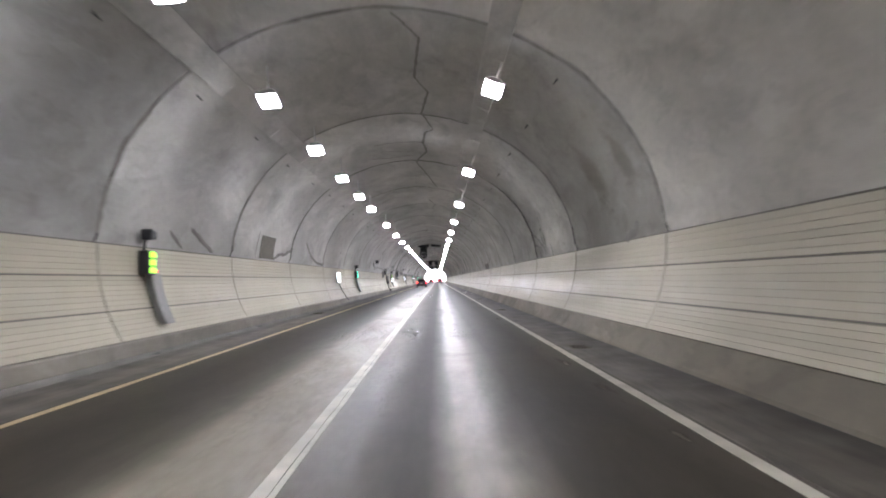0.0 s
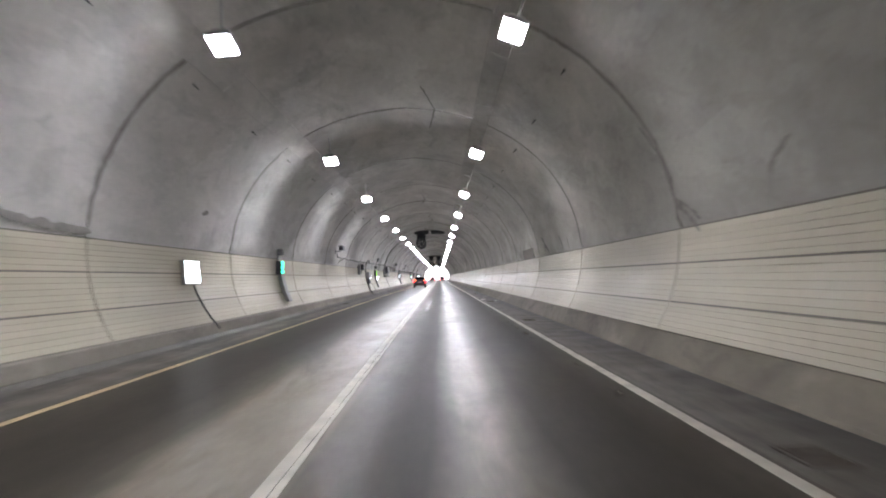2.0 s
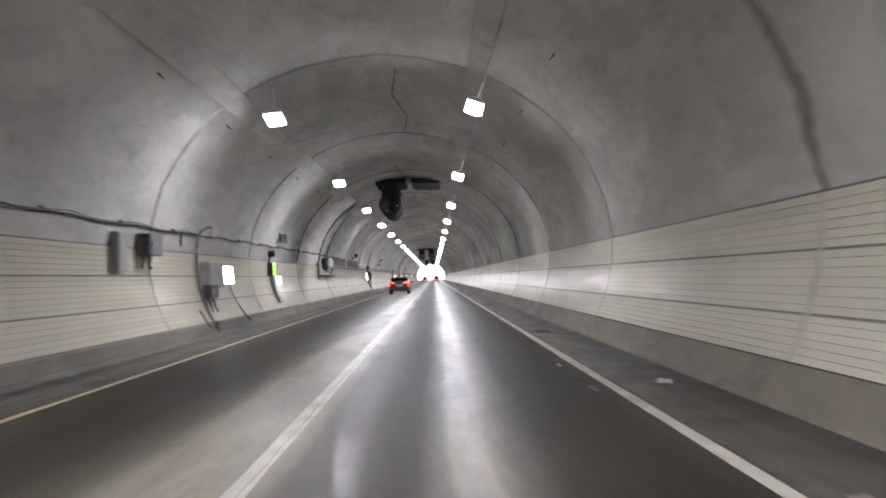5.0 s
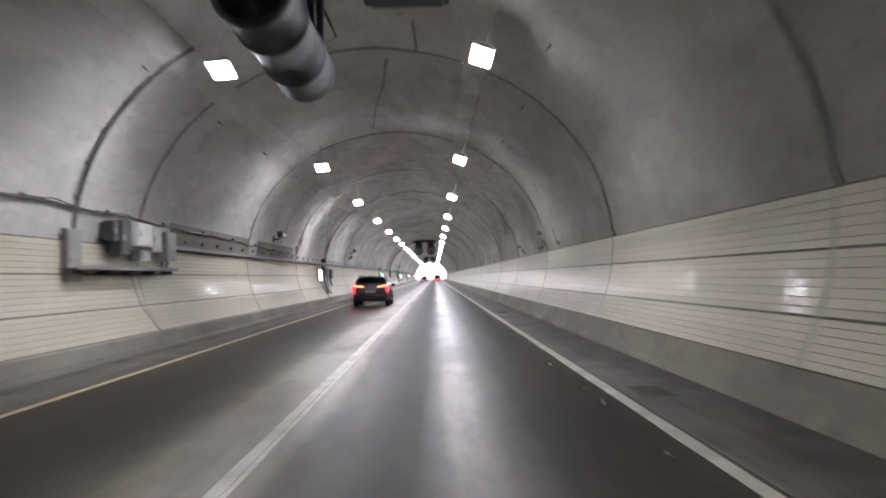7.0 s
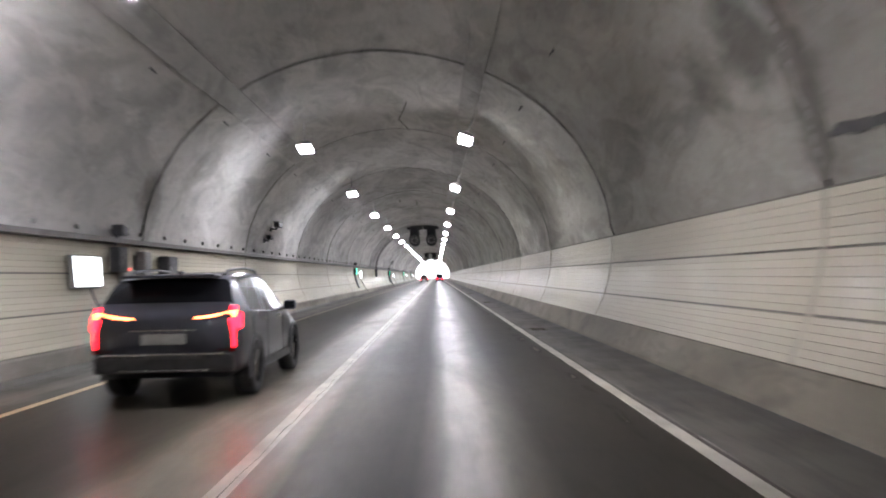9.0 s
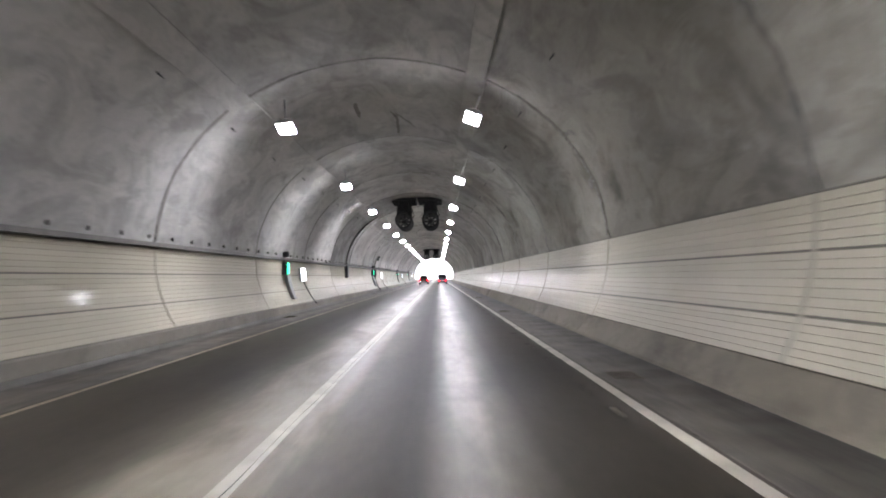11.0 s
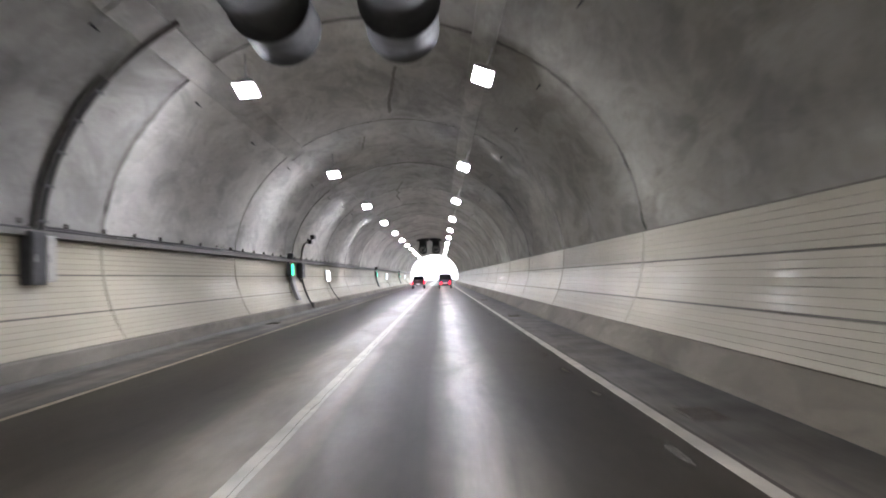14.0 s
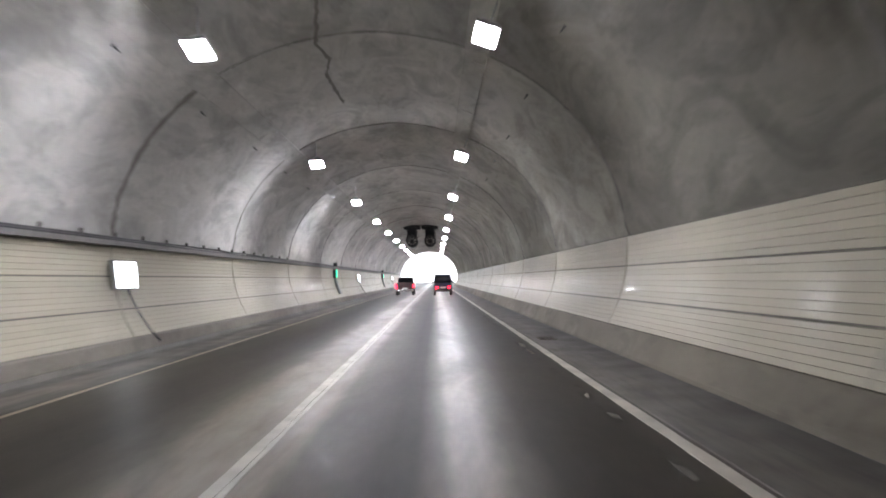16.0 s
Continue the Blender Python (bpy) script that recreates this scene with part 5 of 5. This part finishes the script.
def fan_mount(x, y):
    ob = thing("fan_mount", "empty dark steel fan mount fixed under the crown", "mount", pose(x, y, 6.9))
    for dy in (-1.4, -0.5, 0.5, 1.4):
        bm = bmesh.new()
        box(bm, (0, dy, -0.23), (1.36, 0.66, 0.12), 0.01)
        part("cross_beam", bm, M_SOOT, ob)
    bm = bmesh.new()
    box(bm, (0, 0, -0.09), (1.66, 3.5, 0.14), 0.02)
    part("plate", bm, M_SOOT, ob)
    for dx in (-0.74, 0.74):
        bm = bmesh.new()
        box(bm, (dx, 0, -0.20), (0.10, 3.5, 0.10), 0.01)
        part("rail", bm, M_SOOT, ob)


fan_mount(-0.1, 121.45)


# ---- vehicles ----
def car_paint(name, color, rough=0.28):
    m, nt, b = nodes_of(name)
    v = coords(nt)
    c = ramp(nt, noise_of(nt, v, 3.0, 5, 0.6), [(0.3, tuple(q * 0.85 for q in color)), (0.7, tuple(min(1, q * 1.12) for q in color))])
    nt.links.new(c, b.inputs["Base Color"])
    b.inputs["Metallic"].default_value, b.inputs["Roughness"].default_value = 0.35, rough
    b.inputs["Coat Weight"].default_value, b.inputs["Coat Roughness"].default_value = 0.8, 0.08
    return m


M_GLASS = plain("dark_tinted_glass", (0.012, 0.013, 0.016), 0.12, 0.0, 0.1, 2.0, 0)
M_GLASS.node_tree.nodes["Principled BSDF"].inputs["Specular IOR Level"].default_value = 0.22
M_RAIL = plain("dull_rail_metal", (0.10, 0.10, 0.105), 0.4, 0.6, 0.1)
M_TAIL = glow("tail_light", (1.0, 0.004, 0.010), 22.0)
M_BRAKE = glow("brake_light", (1.0, 0.16, 0.05), 14.0)
M_REFLECTOR = plain("reflector_red", (0.25, 0.01, 0.01), 0.2, 0.0, 0.1)
M_CHROME = plain("bright_metal", (0.6, 0.6, 0.6), 0.2, 1.0, 0.1)
M_PLATE = plain("plate_white", (0.6, 0.6, 0.58), 0.5)


def shell(bm, stations, round_power=3.2, seg=20):
    """A body lofted through (y, z low, z high, half width) stations with rounded sides."""
    rings = []
    for y, z0, z1, w in stations:
        ring = []
        for k in range(seg):
            a = 2 * math.pi * (k + 0.5) / seg
            c, s_ = math.cos(a), math.sin(a)
            q = (abs(c) ** round_power + abs(s_) ** round_power) ** (-1 / round_power)
            ring.append(bm.verts.new((w * c * q, y, (z0 + z1) / 2 + (z1 - z0) / 2 * s_ * q)))
        rings.append(ring)
    for a, b in zip(rings, rings[1:]):
        for k in range(seg):
            bm.faces.new((a[k], a[(k + 1) % seg], b[(k + 1) % seg], b[k]))
    bm.faces.new(rings[0])
    bm.faces.new(rings[-1][::-1])
    bmesh.ops.recalc_face_normals(bm, faces=bm.faces)


def wheel(parent, x, y, r=0.36, w=0.235):
    side = 1 if x > 0 else -1
    m = pose(x, y, r, 0, 0, -90 * side)
    bm = bmesh.new()
    lathe(bm, [(-w / 2, r * 0.62), (-w / 2, r * 0.92), (-w * 0.38, r), (w * 0.38, r), (w / 2, r * 0.92), (w / 2, r * 0.62), (-w / 2, r * 0.62)], 28, m)
    tyre_parent = new("wheel")
    tyre_parent.parent = parent
    part("tyre", bm, M_RUBBER, tyre_parent, "", True)
    bm = bmesh.new()
    lathe(bm, [(w * 0.30, 0.0), (w * 0.34, r * 0.15), (w * 0.28, r * 0.5), (w * 0.42, r * 0.62), (-w * 0.3, r * 0.62)], 20, m)
    for k in range(5):
        box(bm, (0, w * 0.33, r * 0.36), (0.05, 0.02, r * 0.5), 0.004, m @ pose(0, 0, 0, 0, 72 * k, 0))
    part("rim", bm, M_CHROME, tyre_parent, "", True)


def ease(x, pairs):
    return float(np.interp(x, [q[0] for q in pairs], [q[1] for q in pairs]))


SUV_ROOF = [(0.0, 1.02), (0.05, 1.12), (0.14, 1.24), (0.36, 1.52), (0.46, 1.565), (0.8, 1.60), (1.5, 1.625), (2.1, 1.60), (2.45, 1.53), (3.2, 1.10), (3.35, 1.05), (3.9, 0.98), (4.25, 0.86), (4.42, 0.66)]
SUV_HALF = [(0.0, 0.80), (0.05, 0.865), (0.14, 0.91), (0.4, 0.93), (2.4, 0.935), (3.6, 0.92), (4.1, 0.86), (4.42, 0.66)]
SUV_BELT = [(0.0, 1.0), (0.14, 1.13), (0.8, 1.10), (2.9, 1.01), (3.3, 1.0), (4.42, 0.6)]


def suv_ring(y):
    """Half of the cross-section of the car at y, from the floor's middle over the side to the roof's middle."""
    w, top = ease(y, SUV_HALF), ease(y, SUV_ROOF)
    belt = min(ease(y, SUV_BELT), top - 0.03)
    low = ease(y, [(0.0, 0.40), (0.2, 0.30), (3.9, 0.28), (4.42, 0.40)])
    rise = top - belt
    lean = min(1.0, rise / 0.45)
    roof_w = w * (0.93 - 0.18 * lean)
    pts = [(0.0, low), (w * 0.80, low), (w * 0.97, low + 0.10), (w, 0.56), (w * 0.992, belt * 0.55 + 0.34), (w * 0.975, belt - 0.05), (w * 0.955, belt)]
    for f in (0.5, 0.9):
        pts.append((w * 0.945 + (roof_w - w * 0.945) * f, belt + (rise - 0.035 * lean) * f))
    pts += [(roof_w * 0.95, top - 0.022 * lean), (roof_w * 0.55, top - 0.004), (0.0, top)]
    return pts


def suv(x, y):
    ob = thing("suv", "dark grey family suv with red tail lights lit", "car", pose(x, y, 0))
    paint = car_paint("suv_paint", (0.075, 0.078, 0.10))
    ys = [0.0, 0.05, 0.14, 0.18, 0.25, 0.33, 0.40, 0.52, 0.66, 0.80, 1.15, 1.50, 1.60, 2.0, 2.4, 2.55, 2.72, 2.9, 3.08, 3.2, 3.35, 3.6, 3.9, 4.1, 4.25, 4.36, 4.42]
    rings = [suv_ring(q) for q in ys]
    body, rear, screen = bmesh.new(), bmesh.new(), bmesh.new()
    panes = [(body, "body", paint, ""), (rear, "rear_window", M_GLASS, "dark tinted rear window"), (screen, "windscreen", M_GLASS, "dark tinted windscreen")]
    for side in (-1, 1):
        back_pane, front_pane = bmesh.new(), bmesh.new()
        panes += [(back_pane, "rear_side_window", M_GLASS, "dark tinted side window"), (front_pane, "front_side_window", M_GLASS, "dark tinted side window")]
        for i in range(len(ys) - 1):
            mid = (ys[i] + ys[i + 1]) / 2
            for k in range(len(rings[0]) - 1):
                bm = body
                if k in (6, 7) and 0.66 < mid < 1.50:
                    bm = back_pane
                elif k in (6, 7) and 1.60 < mid < 2.72:
                    bm = front_pane
                elif k in (8, 9, 10) and 0.13 < mid < 0.37:
                    bm = rear
                elif k in (9, 10) and 2.5 < mid < 3.15:
                    bm = screen
                quad = [(rings[i][k], ys[i]), (rings[i][k + 1], ys[i]), (rings[i + 1][k + 1], ys[i + 1]), (rings[i + 1][k], ys[i + 1])]
                bm.faces.new([bm.verts.new((side * px, py, pz)) for (px, pz), py in quad])
        for end in (0, -1):
            ring = rings[end]
            body.faces.new([body.verts.new((side * px, ys[end], pz)) for px, pz in ring])
    for bm, name, material, label in panes:
        bmesh.ops.remove_doubles(bm, verts=bm.verts, dist=0.0005)
        bmesh.ops.recalc_face_normals(bm, faces=bm.faces)
        part(name, bm, material, ob, label, True)
    for s_ in (-1, 1):
        bm = bmesh.new()
        tube(bm, [(s_ * 0.60, 0.55, 1.575), (s_ * 0.61, 0.7, 1.635), (s_ * 0.62, 1.5, 1.665), (s_ * 0.61, 2.1, 1.64), (s_ * 0.60, 2.3, 1.57)], 0.018, 8)
        part("roof_rail", bm, M_RAIL, ob)
        bm = bmesh.new()
        box(bm, (s_ * 1.03, 2.72, 1.10), (0.20, 0.13, 0.15), 0.05)
        box(bm, (s_ * 0.93, 2.75, 1.05), (0.10, 0.06, 0.05), 0.015)
        mirror = part("wing_mirror", bm, paint, ob)
        bm = bmesh.new()
        box(bm, (s_ * 1.03, 2.65, 1.10), (0.16, 0.012, 0.11), 0.004)
        part("mirror_glass", bm, M_GLASS, mirror)
        bm = bmesh.new()
        for k in range(6):
            f = k / 5
            box(bm, (s_ * (0.42 + 0.40 * f), 0.055 + 0.05 * f * f, 1.052 + 0.038 * f), (0.09, 0.09, 0.026 + 0.055 * f * f), 0.006)
        part("brake_light", bm, M_BRAKE, ob, "glowing red brake bar that widens outwards")
        bm = bmesh.new()
        box(bm, (s_ * 0.74, 0.065, 0.95), (0.24, 0.09, 0.19), 0.03)
        box(bm, (s_ * 0.785, 0.065, 0.78), (0.15, 0.08, 0.22), 0.02)
        box(bm, (s_ * 0.56, 0.04, 0.985), (0.30, 0.05, 0.07), 0.012)
        box(bm, (s_ * 0.86, 0.16, 1.0), (0.10, 0.18, 0.20), 0.03)
        box(bm, (s_ * 0.83, 0.13, 1.15), (0.06, 0.12, 0.08), 0.02)
        part("tail_light", bm, M_TAIL, ob, "glowing red tail light")
        bm = bmesh.new()
        box(bm, (s_ * 0.74, 0.03, 0.66), (0.24, 0.06, 0.06), 0.015)
        part("reflector", bm, M_REFLECTOR, ob, "dull red reflector")
        for y0 in (1.30, 2.30):
            bm = bmesh.new()
            box(bm, (s_ * 0.935, y0, 0.965), (0.03, 0.19, 0.028), 0.01)
            part("door_handle", bm, M_CHROME, ob)
        for y0 in (0.72, 1.56, 2.62):
            bm = bmesh.new()
            box(bm, (s_ * 0.933, y0, 0.72), (0.006, 0.008, 0.62))
            part("door_gap", bm, M_BLACK, ob)
        bm = bmesh.new()
        tube(bm, [(s_ * 0.915, 0.70, 1.092), (s_ * 0.91, 1.5, 1.065), (s_ * 0.905, 2.7, 1.022)], 0.011, 6)
        part("window_trim", bm, M_CHROME, ob)
        for y0 in (0.88, 3.55):
            wheel(ob, s_ * 0.83, y0)
            bm = bmesh.new()
            ends = []
            for k in range(17):
                a = math.pi * (k / 16 * 1.16 - 0.08)
                ends.append([bm.verts.new((s_ * d, y0 - r * math.cos(a), 0.36 + r * math.sin(a))) for r, d in ((0.375, 0.80), (0.375, 0.942), (0.40, 0.95), (0.445, 0.945), (0.455, 0.92))])
            for a, b in zip(ends, ends[1:]):
                for k in range(4):
                    bm.faces.new((a[k], a[k + 1], b[k + 1], b[k]))
            bmesh.ops.recalc_face_normals(bm, faces=bm.faces)
            part("wheel_arch", bm, M_DARK, ob, "matt black wheel arch trim", True)
        bm = bmesh.new()
        box(bm, (s_ * 0.905, 2.2, 0.36), (0.09, 1.75, 0.12), 0.03)
        part("side_sill", bm, M_DARK, ob)
    bm = bmesh.new()
    box(bm, (0, 0.07, 0.50), (1.70, 0.20, 0.24), 0.06)
    part("bumper", bm, M_DARK, ob)
    bm = bmesh.new()
    box(bm, (0, -0.015, 0.615), (1.50, 0.06, 0.03), 0.01)
    box(bm, (0, -0.03, 0.42), (1.10, 0.06, 0.025), 0.008)
    part("bumper_trim", bm, M_CHROME, ob)
    bm = bmesh.new()
    box(bm, (0, -0.012, 0.80), (0.54, 0.02, 0.13), 0.008)
    part("number_plate", bm, M_PLATE, ob)
    bm = bmesh.new()
    box(bm, (0, 0.0, 0.905), (0.80, 0.03, 0.022), 0.008)
    part("tailgate_trim", bm, M_CHROME, ob)
    bm = bmesh.new()
    box(bm, (0, 0.30, 1.565), (1.16, 0.30, 0.035), 0.014)
    part("spoiler", bm, paint, ob)
    bm = bmesh.new()
    tube(bm, [(0.1, 0.20, 1.275), (-0.18, 0.215, 1.30), (-0.42, 0.21, 1.29)], 0.012, 6)
    part("rear_wiper", bm, M_BLACK, ob)
    bm = bmesh.new()
    lathe(bm, [(0.30, 0.0), (0.30, 0.03), (0.44, 0.025), (0.52, 0.005), (0.52, 0.0)], 10, pose(0, 0.35, 1.61))
    part("roof_aerial", bm, paint, ob)
    return ob


def boxy_van(x, y):
    ob = thing("van", "dark blue boxy van with a large rear window", "van", pose(x, y, 0))
    paint = car_paint("van_paint", (0.03, 0.035, 0.07), 0.35)
    bm = bmesh.new()
    shell(bm, [(0.0, 0.42, 1.12, 0.80), (0.08, 0.36, 1.16, 0.85), (1.0, 0.32, 1.16, 0.86), (3.2, 0.32, 1.14, 0.86), (3.9, 0.34, 1.08, 0.84), (4.1, 0.42, 0.98, 0.78)], 6, 24)
    part("body", bm, paint, ob, "", True)
    bm = bmesh.new()
    shell(bm, [(0.05, 1.10, 1.30, 0.80), (0.14, 1.10, 1.80, 0.76), (1.0, 1.10, 1.86, 0.76), (2.9, 1.10, 1.86, 0.76), (3.5, 1.08, 1.5, 0.77), (3.9, 1.06, 1.16, 0.78)], 5, 24)
    part("windows", bm, M_GLASS, ob, "dark tinted windows", True)
    bm = bmesh.new()
    shell(bm, [(0.10, 1.78, 1.86, 0.74), (0.3, 1.80, 1.93, 0.77), (2.8, 1.82, 1.93, 0.77), (3.1, 1.76, 1.84, 0.74)], 5, 24)
    part("roof", bm, paint, ob, "", True)
    for s_ in (-1, 1):
        bm = bmesh.new()
        box(bm, (s_ * 0.80, 0.09, 1.46), (0.07, 0.12, 0.62), 0.02, pose(0, 0, 0))
        part("pillar", bm, paint, ob)
        bm = bmesh.new()
        lathe(bm, [(-0.03, 0.0), (-0.03, 0.09), (0.02, 0.10)], 16, pose(s_ * 0.55, 0.0, 0.72))
        part("tail_light", bm, M_TAIL, ob, "round glowing red tail light")
        bm = bmesh.new()
        box(bm, (s_ * 0.98, 3.4, 1.22), (0.16, 0.1, 0.24), 0.04)
        part("wing_mirror", bm, M_DARK, ob)
        wheel(ob, s_ * 0.74, 0.75, 0.31, 0.19)
        wheel(ob, s_ * 0.74, 3.2, 0.31, 0.19)
    bm = bmesh.new()
    box(bm, (0, 0.0, 0.48), (1.66, 0.14, 0.16), 0.03)
    part("bumper", bm, M_DARK, ob)
    bm = bmesh.new()
    box(bm, (0, -0.02, 0.72), (0.5, 0.03, 0.13), 0.01)
    part("number_plate", bm, M_PLATE, ob)
    return ob


def pickup(x, y):
    ob = thing("pickup_truck", "dark red pickup truck with lit tail lights", "truck", pose(x, y, 0))
    paint = car_paint("pickup_paint", (0.07, 0.035, 0.035), 0.4)
    bm = bmesh.new()
    shell(bm, [(2.1, 0.42, 1.10, 0.86), (2.4, 0.36, 1.16, 0.90), (3.6, 0.36, 1.14, 0.90), (4.5, 0.40, 1.06, 0.88), (4.9, 0.46, 0.92, 0.78)], 5, 24)
    part("cab", bm, paint, ob, "", True)
    bm = bmesh.new()
    shell(bm, [(2.2, 1.08, 1.5, 0.76), (2.35, 1.08, 1.74, 0.74), (3.3, 1.08, 1.76, 0.74), (3.7, 1.08, 1.5, 0.75), (4.1, 1.06, 1.16, 0.76)], 4.5, 24)
    part("windows", bm, M_GLASS, ob, "dark tinted windows", True)
    bm = bmesh.new()
    box(bm, (0, 1.05, 0.62), (1.72, 2.1, 0.10), 0.01)
    for sx in (-1, 1):
        box(bm, (sx * 0.84, 1.05, 0.90), (0.06, 2.1, 0.50), 0.015)
    box(bm, (0, 2.06, 0.95), (1.70, 0.05, 0.56), 0.01)
    part("load_bed", bm, paint, ob)
    bm = bmesh.new()
    box(bm, (0, 0.0, 0.90), (1.60, 0.06, 0.46), 0.02)
    part("tailgate", bm, paint, ob)
    bm = bmesh.new()
    box(bm, (0, -0.03, 0.50), (1.7, 0.12, 0.14), 0.03)
    part("bumper", bm, M_CHROME, ob)
    for s_ in (-1, 1):
        bm = bmesh.new()
        box(bm, (s_ * 0.80, -0.03, 0.88), (0.13, 0.06, 0.34), 0.02)
        part("tail_light", bm, M_TAIL, ob, "glowing red tail light")
        wheel(ob, s_ * 0.76, 0.95, 0.35, 0.22)
        wheel(ob, s_ * 0.76, 3.95, 0.35, 0.22)
    bm = bmesh.new()
    box(bm, (0, -0.05, 0.66), (0.5, 0.02, 0.12), 0.008)
    part("number_plate", bm, M_PLATE, ob)
    return ob


suv(-3.02, 149.0)
boxy_van(0.95, 315.5)
pickup(-2.6, 318.0)


# ---- small hooks left in the vault ----
def vault_hook(y, deg, first=[]):
    x, z = vault(deg, 0.0)
    m = pose(x, y, z, 0, 90 - deg, 0)
    if first:
        copy_thing(first[0], m)
        return
    ob = thing("vault_hook", "small dark iron hook fixed in the concrete vault", "hook", m, "vault hooks")
    bm = bmesh.new()
    box(bm, (0, 0, -0.01), (0.06, 0.08, 0.02), 0.006)
    part("plate", bm, M_DARK, ob)
    bm = bmesh.new()
    tube(bm, [(0, 0, -0.01), (0, 0.015, -0.07), (0, 0.06, -0.11), (0, 0.11, -0.09)], 0.014, 6)
    part("hook", bm, M_DARK, ob)
    first.append(ob)


rng = random.Random(11)
for k in range(-2, 27):
    for f in (0.12, 0.62):
        y = joint_y(k) + f * JOINT
        vault_hook(y, 50.5 + rng.uniform(-0.4, 0.4))
        vault_hook(y, 133.2 + rng.uniform(-0.4, 0.4))
